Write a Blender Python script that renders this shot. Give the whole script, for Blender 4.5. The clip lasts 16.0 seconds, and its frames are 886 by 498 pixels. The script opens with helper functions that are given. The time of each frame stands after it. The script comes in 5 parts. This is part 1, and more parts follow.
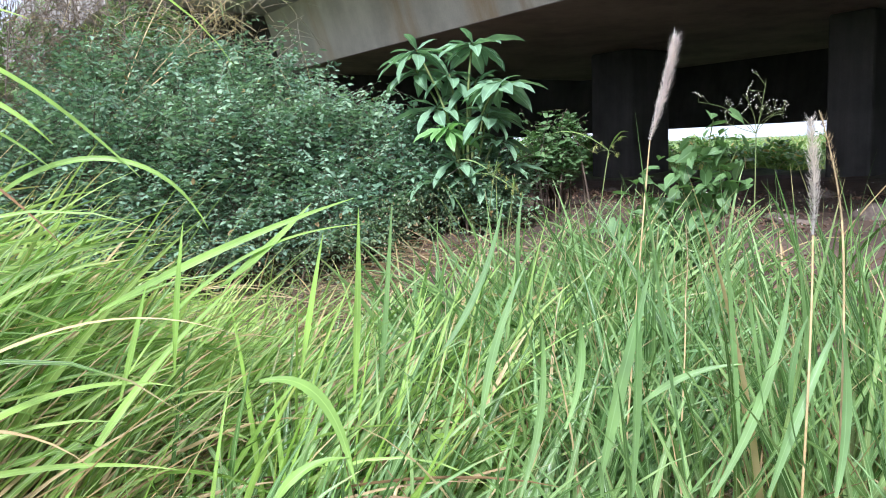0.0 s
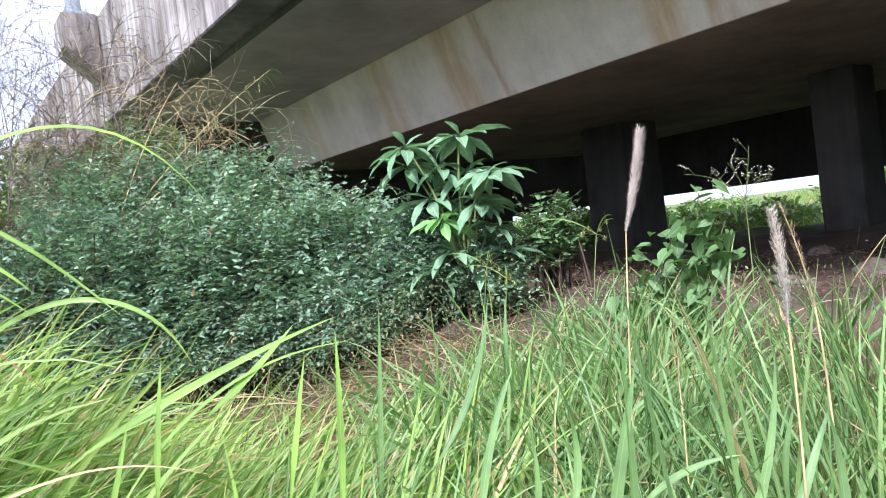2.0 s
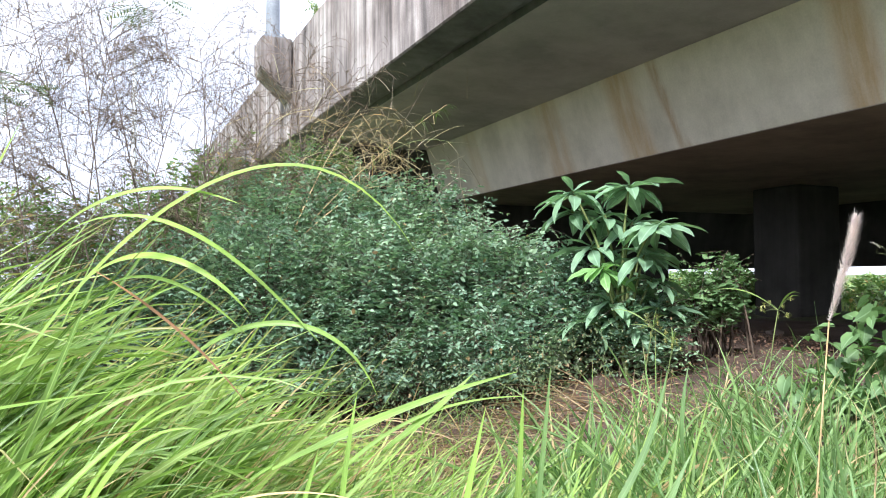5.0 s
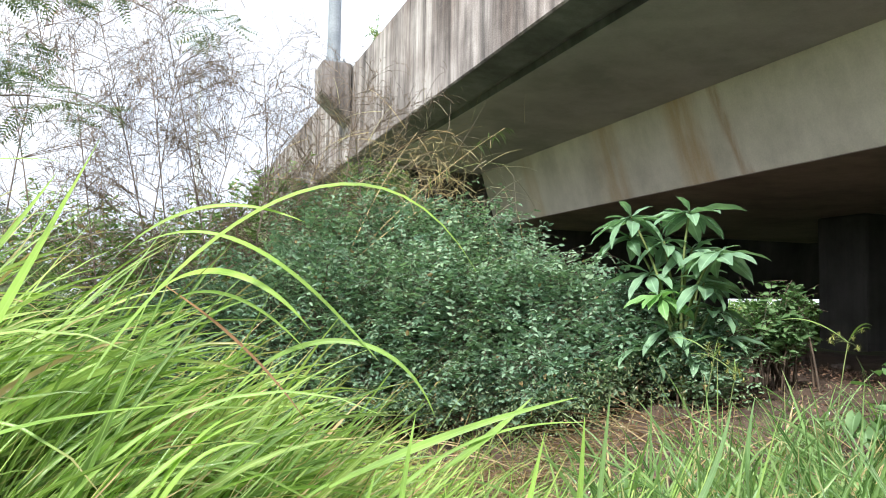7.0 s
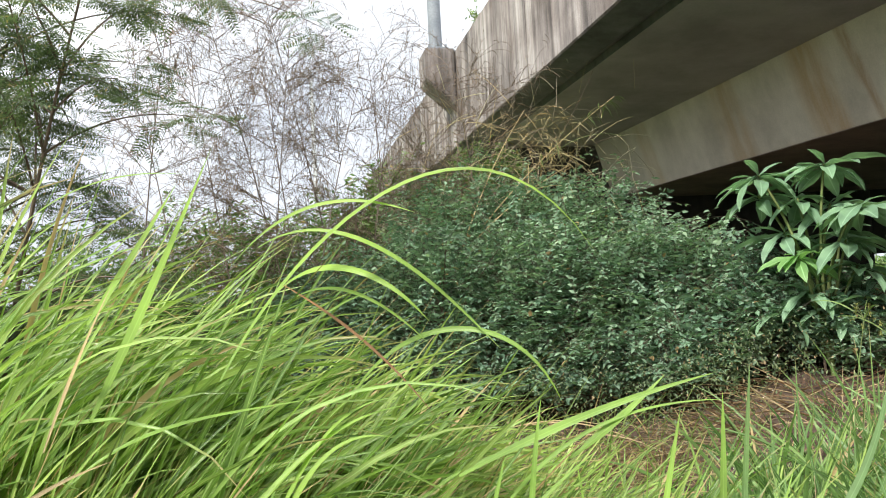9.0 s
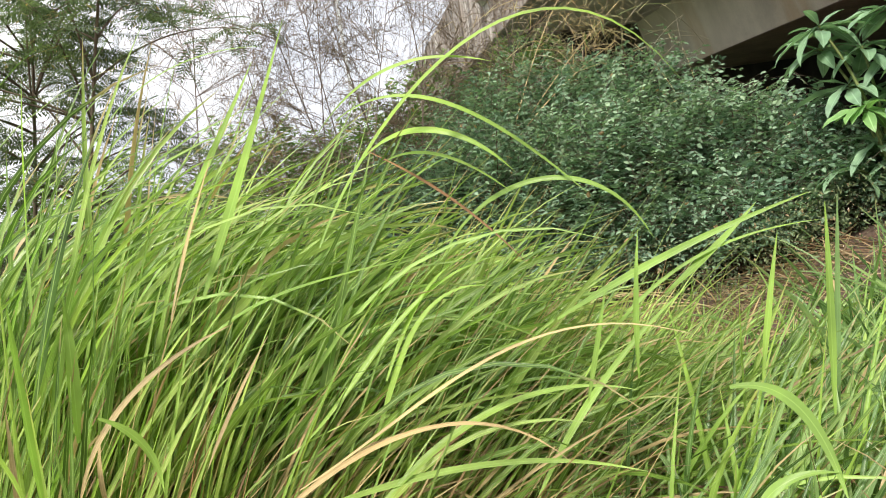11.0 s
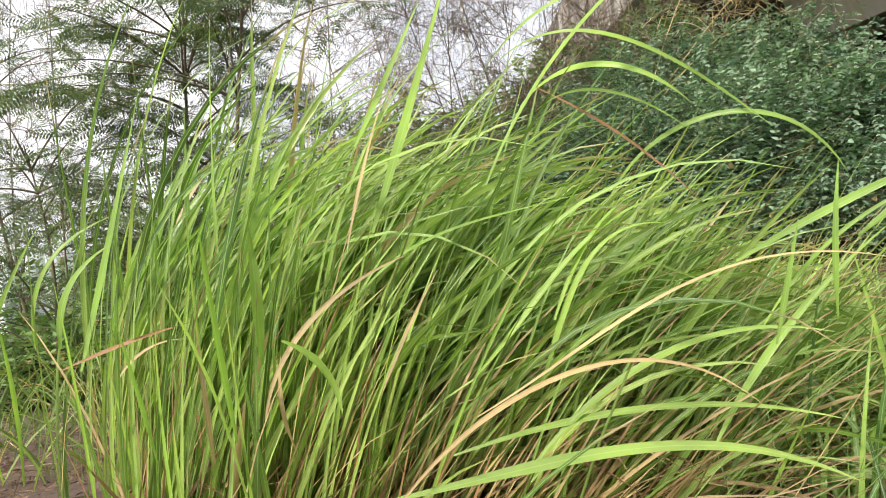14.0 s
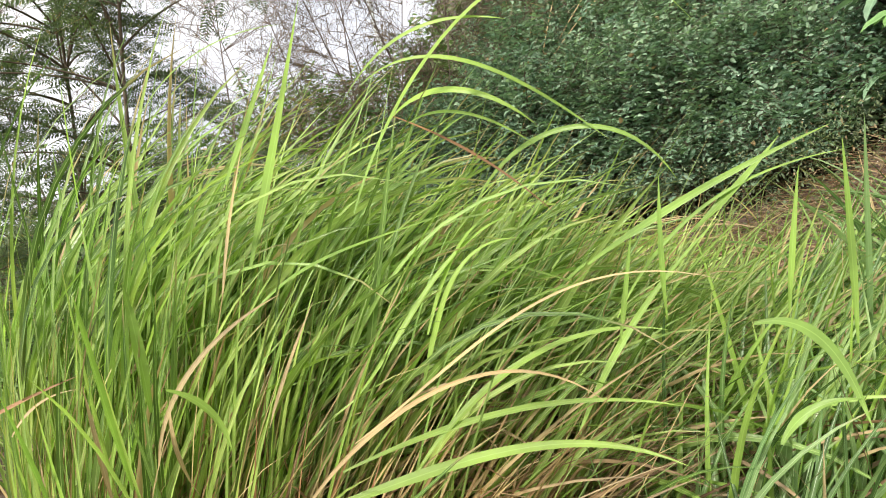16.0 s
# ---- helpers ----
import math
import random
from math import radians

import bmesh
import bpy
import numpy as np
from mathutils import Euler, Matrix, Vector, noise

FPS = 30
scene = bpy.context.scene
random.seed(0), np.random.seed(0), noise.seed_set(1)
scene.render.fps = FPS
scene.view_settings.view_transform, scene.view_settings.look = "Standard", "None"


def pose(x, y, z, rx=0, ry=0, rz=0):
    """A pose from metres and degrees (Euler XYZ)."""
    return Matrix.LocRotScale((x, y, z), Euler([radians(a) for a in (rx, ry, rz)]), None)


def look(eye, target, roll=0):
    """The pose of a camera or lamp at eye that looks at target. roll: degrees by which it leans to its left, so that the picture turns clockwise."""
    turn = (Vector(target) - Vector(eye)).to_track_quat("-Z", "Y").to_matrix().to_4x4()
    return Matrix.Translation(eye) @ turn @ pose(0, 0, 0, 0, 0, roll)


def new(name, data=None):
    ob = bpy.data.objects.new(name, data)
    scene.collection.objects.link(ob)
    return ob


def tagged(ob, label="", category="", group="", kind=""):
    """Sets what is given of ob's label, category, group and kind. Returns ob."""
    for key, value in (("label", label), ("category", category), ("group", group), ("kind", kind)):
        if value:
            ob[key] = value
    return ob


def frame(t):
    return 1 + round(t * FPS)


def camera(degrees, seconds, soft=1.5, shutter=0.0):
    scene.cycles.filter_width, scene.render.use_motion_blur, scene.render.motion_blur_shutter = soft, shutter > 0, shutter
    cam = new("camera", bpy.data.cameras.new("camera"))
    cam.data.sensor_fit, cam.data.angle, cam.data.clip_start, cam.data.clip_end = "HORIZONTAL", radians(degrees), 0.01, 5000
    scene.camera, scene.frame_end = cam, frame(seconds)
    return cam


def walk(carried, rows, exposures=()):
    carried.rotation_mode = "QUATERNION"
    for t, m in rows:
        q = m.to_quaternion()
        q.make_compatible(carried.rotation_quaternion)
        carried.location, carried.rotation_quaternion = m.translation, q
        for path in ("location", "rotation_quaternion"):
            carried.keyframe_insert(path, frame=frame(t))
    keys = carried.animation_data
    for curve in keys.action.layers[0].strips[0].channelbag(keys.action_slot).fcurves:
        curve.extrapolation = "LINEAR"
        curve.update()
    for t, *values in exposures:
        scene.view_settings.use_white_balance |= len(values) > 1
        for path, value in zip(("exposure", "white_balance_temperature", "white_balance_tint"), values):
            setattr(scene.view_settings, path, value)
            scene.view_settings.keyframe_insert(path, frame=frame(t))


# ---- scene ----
cam = camera(60.5, 16.0, soft=1.0)
PATH = [
    (0, (0.068, 0.51, 1.402), (1.204, 2.136, 1.143), -2.3),
    (0.5, (0.099, 0.509, 1.412), (1.293, 2.097, 1.186), -4.0),
    (1, (0.111, 0.497, 1.43), (1.357, 2.051, 1.242), -6.1),
    (1.5, (0.103, 0.489, 1.436), (1.316, 2.073, 1.289), -7.1),
    (2, (0.106, 0.483, 1.441), (1.249, 2.124, 1.399), -7.1),
    (2.5, (0.077, 0.479, 1.459), (1.151, 2.165, 1.47), -3.2),
    (3, (0.038, 0.492, 1.503), (1.097, 2.188, 1.522), 0.1),
    (3.5, (0.041, 0.494, 1.488), (1.0, 2.248, 1.527), -1.5),
    (3.7, (0.041, 0.495, 1.487), (0.956, 2.272, 1.547), -2.1),
    (5.8, (0.037, 0.507, 1.478), (0.807, 2.3505, 1.559), 0.6),
    (6, (0.037, 0.507, 1.478), (0.793, 2.356, 1.567), 0.7),
    (6.5, (0.025, 0.506, 1.479), (0.744, 2.368, 1.593), 0.6),
    (7, (0.028, 0.511, 1.477), (0.713, 2.386, 1.611), 1.0),
    (7.5, (0.008, 0.495, 1.473), (0.623, 2.393, 1.617), 1.2),
    (8, (0.024, 0.519, 1.477), (0.54, 2.446, 1.62), 0.7),
    (8.5, (0.031, 0.524, 1.489), (0.478, 2.469, 1.631), -1.3),
    (9, (0.045, 0.537, 1.481), (0.431, 2.497, 1.572), -3.1),
    (9.5, (0.036, 0.521, 1.441), (0.319, 2.5, 1.452), -6.5),
    (9.7, (-0.01, 0.495, 1.421), (0.235, 2.478, 1.388), -7.2),
    (11.8, (-0.036, 0.57, 1.398), (0.203, 2.545, 1.229), -9.4),
    (12, (-0.051, 0.575, 1.383), (0.15, 2.553, 1.203), -8.9),
    (12.5, (-0.086, 0.558, 1.365), (-0.014, 2.542, 1.152), -9.0),
    (13, (-0.1, 0.564, 1.349), (-0.088, 2.552, 1.143), -9.7),
    (13.5, (-0.102, 0.564, 1.35), (-0.119, 2.554, 1.164), -9.4),
    (14, (-0.105, 0.555, 1.35), (-0.176, 2.549, 1.215), -8.8),
    (14.5, (-0.108, 0.55, 1.352), (-0.221, 2.544, 1.245), -8.6),
    (15, (-0.08, 0.554, 1.373), (-0.15, 2.546, 1.216), -9.5),
    (15.5, (-0.033, 0.524, 1.422), (-0.025, 2.504, 1.161), -11.9),
    (16, (-0.007, 0.49, 1.449), (0.096, 2.461, 1.153), -13.4),
]
walk(cam, [(t, look(eye, target, roll)) for t, eye, target, roll in PATH],
     exposures=[(0.0, 1.48, 5520, 13), (2.0, 1.6, 5560, 16), (3.5, 1.68, 5600, 17), (6.0, 1.46, 6050, 8), (7.5, 1.4, 6200, 7), (8.3, 1.33, 6300, 7), (9.0, 1.08, 6450, 7), (12.5, 1.13, 6720, 10), (14.7, 1.06, 6720, 10), (16.0, 1.12, 6720, 10)])


# ---- sky and light: a bright overcast day ----
world = bpy.data.worlds.new("overcast_sky")
scene.world = world
world.use_nodes = True
wn = world.node_tree.nodes
wl = world.node_tree.links
sky = wn.new("ShaderNodeTexSky")
sky.sky_type = "NISHITA"
sky.sun_disc = False
sky.sun_elevation = radians(52)
sky.sun_rotation = radians(215)
sky.dust_density = 4.0
soft_sky = wn.new("ShaderNodeHueSaturation")
soft_sky.inputs["Saturation"].default_value = 0.18
soft_sky.inputs["Value"].default_value = 1.0
cloud = wn.new("ShaderNodeMix")
cloud.data_type = "RGBA"
cloud.inputs[0].default_value = 0.75
heaven = wn.new("ShaderNodeTexCoord")
billow = wn.new("ShaderNodeTexNoise")
billow.inputs["Scale"].default_value = 2.2
billow.inputs["Detail"].default_value = 5.0
wl.new(heaven.outputs["Generated"], billow.inputs["Vector"])
veil = wn.new("ShaderNodeValToRGB")
veil.color_ramp.elements[0].position = 0.36
veil.color_ramp.elements[0].color = (5.6, 5.9, 6.7, 1)
veil.color_ramp.elements[1].position = 0.62
veil.color_ramp.elements[1].color = (8.8, 8.9, 9.2, 1)
wl.new(billow.outputs["Fac"], veil.inputs["Fac"])
wl.new(veil.outputs[0], cloud.inputs[7])
wl.new(sky.outputs[0], soft_sky.inputs["Color"])
wl.new(soft_sky.outputs[0], cloud.inputs[6])
wl.new(cloud.outputs[2], wn["Background"].inputs[0])
wn["Background"].inputs[1].default_value = 0.09

sun_data = bpy.data.lights.new("sun", "SUN")
sun_data.energy = 2.8
sun_data.angle = radians(9)
sun_data.color = (1.0, 0.96, 0.88)
sun = new("sun", sun_data)
sun.matrix_world = look((-6.0, -4.2, 8.5), (0, 0, 0))

# ---- helpers ----
RNG = np.random.default_rng(7)


def part(name, data, material, parent=None, label=""):
    """Links a bmesh or a mesh as one mesh object, under a thing if one is given."""
    if isinstance(data, bmesh.types.BMesh):
        me = bpy.data.meshes.new(name)
        data.to_mesh(me)
        data.free()
    else:
        me = data
    if material is not None and not me.materials:
        me.materials.append(material)
    ob = new(name, me)
    if parent is not None:
        ob.parent = parent
    if label:
        ob["label"] = label
    return ob


def thing(name, label, category, group="", kind="", at=(0, 0, 0)):
    """An empty at a thing's base, to hold its parts."""
    ob = new(name)
    ob.empty_display_size = 0.1
    ob.location = at
    return tagged(ob, label, category, group, kind)


def np_mesh(name, verts, faces, uv=None, smooth=True):
    me = bpy.data.meshes.new(name)
    verts = np.asarray(verts, float)
    faces = np.asarray(faces, int)
    me.vertices.add(len(verts))
    me.vertices.foreach_set("co", verts.ravel())
    n, k = faces.shape
    me.loops.add(n * k)
    me.loops.foreach_set("vertex_index", faces.ravel().astype(np.int32))
    me.polygons.add(n)
    me.polygons.foreach_set("loop_start", (np.arange(n) * k).astype(np.int32))
    if smooth:
        me.polygons.foreach_set("use_smooth", np.ones(n, bool))
    if uv is not None:
        layer = me.uv_layers.new(name="uv")
        layer.data.foreach_set("uv", np.asarray(uv, float)[faces.ravel()].ravel())
    me.update(calc_edges=True)
    me.validate()
    return me


def strip_faces(count, segs, cols):
    """Quads of count ribbons of segs+1 rows and cols columns."""
    r, c = np.meshgrid(np.arange(segs), np.arange(cols - 1), indexing="ij")
    a = (r * cols + c).ravel()
    quad = np.stack([a, a + 1, a + cols + 1, a + cols], 1)
    return (quad[None] + (np.arange(count) * (segs + 1) * cols)[:, None, None]).reshape(-1, 4)


def unit(v):
    return v / np.maximum(np.linalg.norm(v, axis=-1, keepdims=True), 1e-9)


def ribbons(name, spine, width, twist=None, fold=0.16, root=0.25, swell=2.2, delay=0.0):
    """Leaf blades along spines (N, K, 3): tapered to a tip, folded along the midrib."""
    n, k, _ = spine.shape
    s = np.linspace(0, 1, k)[None, :]
    tangent = unit(np.gradient(spine, axis=1))
    up = np.zeros_like(tangent)
    up[..., 2] = 1
    side = np.cross(tangent, up)
    flat = np.linalg.norm(side, axis=-1, keepdims=True) < 0.05
    side = unit(np.where(flat, np.array([1.0, 0, 0]), side))
    if twist is not None:
        normal = np.cross(side, tangent)
        a = (twist[:, 0:1] + twist[:, 1:2] * s)[..., None]
        side = side * np.cos(a) + normal * np.sin(a)
    normal = unit(np.cross(side, tangent))
    shape = np.clip(root + (s - delay) * swell, root, 1.0) * np.maximum(0.0, 1 - s ** 2.6) ** 0.9
    half = (0.5 * width[:, None] * shape)[..., None] + 0.02 * width.min()
    left, right = spine - side * half, spine + side * half
    mid = spine - normal * half * 2 * fold
    verts = np.stack([left, mid, right], 2).reshape(-1, 3)
    u = np.broadcast_to(np.array([0.0, 0.5, 1.0])[None, None], (n, k, 3))
    v = np.broadcast_to(s[:, :, None], (n, k, 3))
    uv = np.stack([u, v], -1).reshape(-1, 2)
    return np_mesh(name, verts, strip_faces(n, k - 1, 3), uv)


def arching(root, azimuth, length, rise, droop, k=11, sway=None, power=1.6):
    """Spines of blades that rise at an angle and bend over. Angles in radians."""
    n = len(root)
    s = np.linspace(0, 1, k)
    elev = rise[:, None] - droop[:, None] * s[None] ** power
    az = azimuth[:, None] + (0 if sway is None else sway[:, None] * s[None])
    step = np.stack([np.cos(elev) * np.cos(az), np.cos(elev) * np.sin(az), np.sin(elev)], -1)
    step = step * (length / (k - 1))[:, None, None]
    out = np.zeros((n, k, 3))
    out[:, 1:] = np.cumsum(0.5 * (step[:, 1:] + step[:, :-1]), 1)
    return out + root[:, None, :]


def tubes(name, spines, radius, sides=4, taper=0.3):
    """Thin stems along spines (N, K, 3) with a radius each, tapering to the tip."""
    spines = np.asarray(spines, float)
    n, k, _ = spines.shape
    tangent = unit(np.gradient(spines, axis=1))
    ref = np.where(np.abs(tangent[..., 2:3]) > 0.9, np.array([1.0, 0, 0]), np.array([0, 0, 1.0]))
    a = unit(np.cross(tangent, ref))
    b = np.cross(tangent, a)
    s = np.linspace(1, taper, k)[None, :, None, None]
    ang = np.linspace(0, 2 * math.pi, sides + 1)
    ring = a[:, :, None] * np.cos(ang)[None, None, :, None] + b[:, :, None] * np.sin(ang)[None, None, :, None]
    verts = spines[:, :, None] + ring * s * np.asarray(radius, float)[:, None, None, None]
    uv = np.stack(np.broadcast_arrays((ang / (2 * math.pi))[None, None], np.linspace(0, 1, k)[None, :, None] + np.zeros((n, 1, 1))), -1)
    return np_mesh(name, verts.reshape(-1, 3), strip_faces(n, k - 1, sides + 1), uv.reshape(-1, 2))


def bezier(points, k=12):
    """Curves through three control points (..., 3, 3)."""
    p = np.asarray(points, float)
    s = np.linspace(0, 1, k)[:, None]
    return (1 - s) ** 2 * p[..., None, 0, :] + 2 * s * (1 - s) * p[..., None, 1, :] + s ** 2 * p[..., None, 2, :]


def scatter(name, verts, faces, uv, pos, ahead, normal, size):
    """Copies of a small template (its length along x, its face along z) as one mesh."""
    x = unit(ahead)
    y = unit(np.cross(normal, x))
    z = np.cross(x, y)
    rot = np.stack([x, y, z], -1)
    out = np.einsum("nij,vj->nvi", rot, verts) * size[:, None, None] + pos[:, None]
    f = faces[None] + (np.arange(len(pos)) * len(verts))[:, None, None]
    return np_mesh(name, out.reshape(-1, 3), f.reshape(-1, faces.shape[1]), np.tile(uv, (len(pos), 1)))


def box(bm, lo, hi, bevel=0.0):
    m = Matrix.Translation([(a + b) / 2 for a, b in zip(lo, hi)]) @ Matrix.Diagonal([b - a for a, b in zip(lo, hi)] + [1])
    verts = bmesh.ops.create_cube(bm, size=1, matrix=m)["verts"]
    if bevel:
        edges = list({e for v in verts for e in v.link_edges})
        bmesh.ops.bevel(bm, geom=edges, offset=bevel, segments=2, affect="EDGES", profile=0.5)
    return bm


def extruded(section, y0, y1, cuts=1):
    """A closed outline in x and z drawn out along y."""
    bm = bmesh.new()
    rows = [[bm.verts.new((x, y0 + (y1 - y0) * i / cuts, z)) for x, z in section] for i in range(cuts + 1)]
    k = len(section)
    for a, b in zip(rows, rows[1:]):
        for i in range(k):
            bm.faces.new((a[i], a[(i + 1) % k], b[(i + 1) % k], b[i]))
    bm.faces.new(rows[0])
    bm.faces.new(list(reversed(rows[-1])))
    bmesh.ops.recalc_face_normals(bm, faces=bm.faces)
    return bm


# ---- materials ----
def material(name):
    m = bpy.data.materials.new(name)
    m.use_nodes = True
    m.node_tree.nodes.clear()
    return m, m.node_tree.nodes, m.node_tree.links


def ramp(nodes, stops):
    r = nodes.new("ShaderNodeValToRGB")
    while len(r.color_ramp.elements) < len(stops):
        r.color_ramp.elements.new(0.5)
    for e, (p, c) in zip(r.color_ramp.elements, stops):
        e.position = p
        e.color = (*c, 1) if len(c) == 3 else c
    return r


def mixed(nodes, links, fac, a, b, mode="MIX"):
    m = nodes.new("ShaderNodeMix")
    m.data_type = "RGBA"
    m.blend_type = mode
    for socket, value in ((m.inputs[0], fac), (m.inputs[6], a), (m.inputs[7], b)):
        if isinstance(value, bpy.types.NodeSocket):
            links.new(value, socket)
        elif isinstance(value, (int, float)):
            socket.default_value = value
        else:
            socket.default_value = (*value, 1)
    return m.outputs[2]


def noise_tex(nodes, links, vector, scale, detail=4.0, rough=0.55):
    n = nodes.new("ShaderNodeTexNoise")
    n.inputs["Scale"].default_value = scale
    n.inputs["Detail"].default_value = detail
    n.inputs["Roughness"].default_value = rough
    if vector is not None:
        links.new(vector, n.inputs["Vector"])
    return n.outputs["Fac"]


def stretched(nodes, links, vector, scale):
    m = nodes.new("ShaderNodeMapping")
    m.inputs["Scale"].default_value = scale
    links.new(vector, m.inputs["Vector"])
    return m.outputs[0]


def leaf_material(name, colours, dry=(0.42, 0.26, 0.1), dry_share=0.0, rib=0.25, translucent=0.35, gloss=0.45, dry_tip=0.0, dry_foot=0.0, foot_top=0.52, tint=(1.1, 1.25, 0.75), spec=0.5):
    """Leaves and blades: a colour each, paler midrib, fine veins, light shining through."""
    m, n, l = material(name)
    geo = n.new("ShaderNodeNewGeometry")
    uv = n.new("ShaderNodeUVMap")
    uv.uv_map = "uv"
    sep = n.new("ShaderNodeSeparateXYZ")
    l.new(uv.outputs[0], sep.inputs[0])
    k = len(colours)
    base = ramp(n, [(i / max(1, k - 1), c) for i, c in enumerate(colours)])
    l.new(geo.outputs["Random Per Island"], base.inputs[0])
    coord = n.new("ShaderNodeTexCoord")
    blotch = noise_tex(n, l, coord.outputs["Object"], 9.0, 3)
    dark = ramp(n, [(0.3, (0.72, 0.72, 0.72)), (0.7, (1.2, 1.2, 1.1))])
    l.new(blotch, dark.inputs[0])
    colour = mixed(n, l, 1.0, base.outputs[0], dark.outputs[0], "MULTIPLY")
    broad = noise_tex(n, l, coord.outputs["Object"], 2.0, 3)
    drift = ramp(n, [(0.35, (0.82, 0.86, 0.9)), (0.65, (1.15, 1.1, 1.0))])
    l.new(broad, drift.inputs[0])
    colour = mixed(n, l, 1.0, colour, drift.outputs[0], "MULTIPLY")
    off = n.new("ShaderNodeMath")
    off.operation = "SUBTRACT"
    off.inputs[1].default_value = 0.5
    l.new(sep.outputs[0], off.inputs[0])
    mag = n.new("ShaderNodeMath")
    mag.operation = "ABSOLUTE"
    l.new(off.outputs[0], mag.inputs[0])
    mid = ramp(n, [(0.0, (rib,) * 3), (0.07, (0, 0, 0))])
    l.new(mag.outputs[0], mid.inputs[0])
    pale = tuple(min(1, c * 1.6 + 0.12) for c in colours[k // 2])
    colour = mixed(n, l, mid.outputs[0], colour, pale)
    if dry_share or dry_tip:
        pick = n.new("ShaderNodeTexWhiteNoise")
        pick.noise_dimensions = "1D"
        l.new(geo.outputs["Random Per Island"], pick.inputs["W"])
        whole = n.new("ShaderNodeMath")
        whole.operation = "LESS_THAN"
        whole.inputs[1].default_value = dry_share
        l.new(pick.outputs[0], whole.inputs[0])
        tip = n.new("ShaderNodeMath")
        tip.operation = "MULTIPLY_ADD"
        tip.inputs[1].default_value = 0.45
        l.new(pick.outputs[0], tip.inputs[0])
        l.new(sep.outputs[1], tip.inputs[2])
        end = ramp(n, [(0.0, (0, 0, 0)), (1.16, (0, 0, 0))])
        end.color_ramp.elements[0].position = 0.955
        end.color_ramp.elements[1].position = 1.0
        end.color_ramp.elements[1].color = (dry_tip,) * 3 + (1,)
        tip.inputs[1].default_value = 0.18
        sub = n.new("ShaderNodeMath")
        sub.operation = "SUBTRACT"
        sub.inputs[1].default_value = 0.1
        l.new(tip.outputs[0], sub.inputs[0])
        l.new(sub.outputs[0], end.inputs[0])
        worn = n.new("ShaderNodeMath")
        worn.operation = "MAXIMUM"
        l.new(whole.outputs[0], worn.inputs[0])
        l.new(end.outputs[0], worn.inputs[1])
        colour = mixed(n, l, worn.outputs[0], colour, dry)
    if dry_foot:
        low = ramp(n, [(foot_top - 0.36, (dry_foot,) * 3), (foot_top, (0, 0, 0))])
        l.new(sep.outputs[1], low.inputs[0])
        some = n.new("ShaderNodeTexWhiteNoise")
        some.noise_dimensions = "1D"
        shift = n.new("ShaderNodeMath")
        shift.inputs[1].default_value = 3.7
        l.new(geo.outputs["Random Per Island"], shift.inputs[0])
        l.new(shift.outputs[0], some.inputs["W"])
        share = n.new("ShaderNodeMath")
        share.operation = "MULTIPLY"
        l.new(low.outputs[0], share.inputs[0])
        l.new(some.outputs[0], share.inputs[1])
        colour = mixed(n, l, share.outputs[0], colour, (0.36, 0.23, 0.1))
    veins = n.new("ShaderNodeTexWave")
    veins.inputs["Scale"].default_value = 5.0
    veins.inputs["Distortion"].default_value = 0.4
    l.new(uv.outputs[0], veins.inputs["Vector"])
    bump = n.new("ShaderNodeBump")
    bump.inputs["Strength"].default_value = 0.25
    bump.inputs["Distance"].default_value = 0.002
    l.new(veins.outputs["Fac"], bump.inputs["Height"])
    pb = n.new("ShaderNodeBsdfPrincipled")
    l.new(colour, pb.inputs["Base Color"])
    pb.inputs["Roughness"].default_value = gloss
    pb.inputs["Specular IOR Level"].default_value = spec
    l.new(bump.outputs[0], pb.inputs["Normal"])
    tr = n.new("ShaderNodeBsdfTranslucent")
    warm = mixed(n, l, 1.0, colour, tint, "MULTIPLY")
    l.new(warm, tr.inputs["Color"])
    mix = n.new("ShaderNodeMixShader")
    mix.inputs[0].default_value = translucent
    l.new(pb.outputs[0], mix.inputs[1])
    l.new(tr.outputs[0], mix.inputs[2])
    out = n.new("ShaderNodeOutputMaterial")
    l.new(mix.outputs[0], out.inputs[0])
    return m


def plain_material(name, stops, scale=6.0, rough=0.85, bump=0.3, metal=0.0, stretch=(1, 1, 1), fine=40.0):
    """Rough matter with two scales of tone and relief."""
    m, n, l = material(name)
    coord = n.new("ShaderNodeTexCoord")
    v = stretched(n, l, coord.outputs["Object"], stretch)
    big = noise_tex(n, l, v, scale, 6, 0.6)
    small = noise_tex(n, l, v, fine, 5, 0.6)
    c = ramp(n, stops)
    l.new(big, c.inputs[0])
    grain = ramp(n, [(0.25, (0.75,) * 3), (0.75, (1.2,) * 3)])
    l.new(small, grain.inputs[0])
    colour = mixed(n, l, 1.0, c.outputs[0], grain.outputs[0], "MULTIPLY")
    b = n.new("ShaderNodeBump")
    b.inputs["Strength"].default_value = bump
    b.inputs["Distance"].default_value = 0.02
    l.new(small, b.inputs["Height"])
    pb = n.new("ShaderNodeBsdfPrincipled")
    pb.inputs["Roughness"].default_value = rough
    pb.inputs["Metallic"].default_value = metal
    l.new(colour, pb.inputs["Base Color"])
    l.new(b.outputs[0], pb.inputs["Normal"])
    out = n.new("ShaderNodeOutputMaterial")
    l.new(pb.outputs[0], out.inputs[0])
    return m


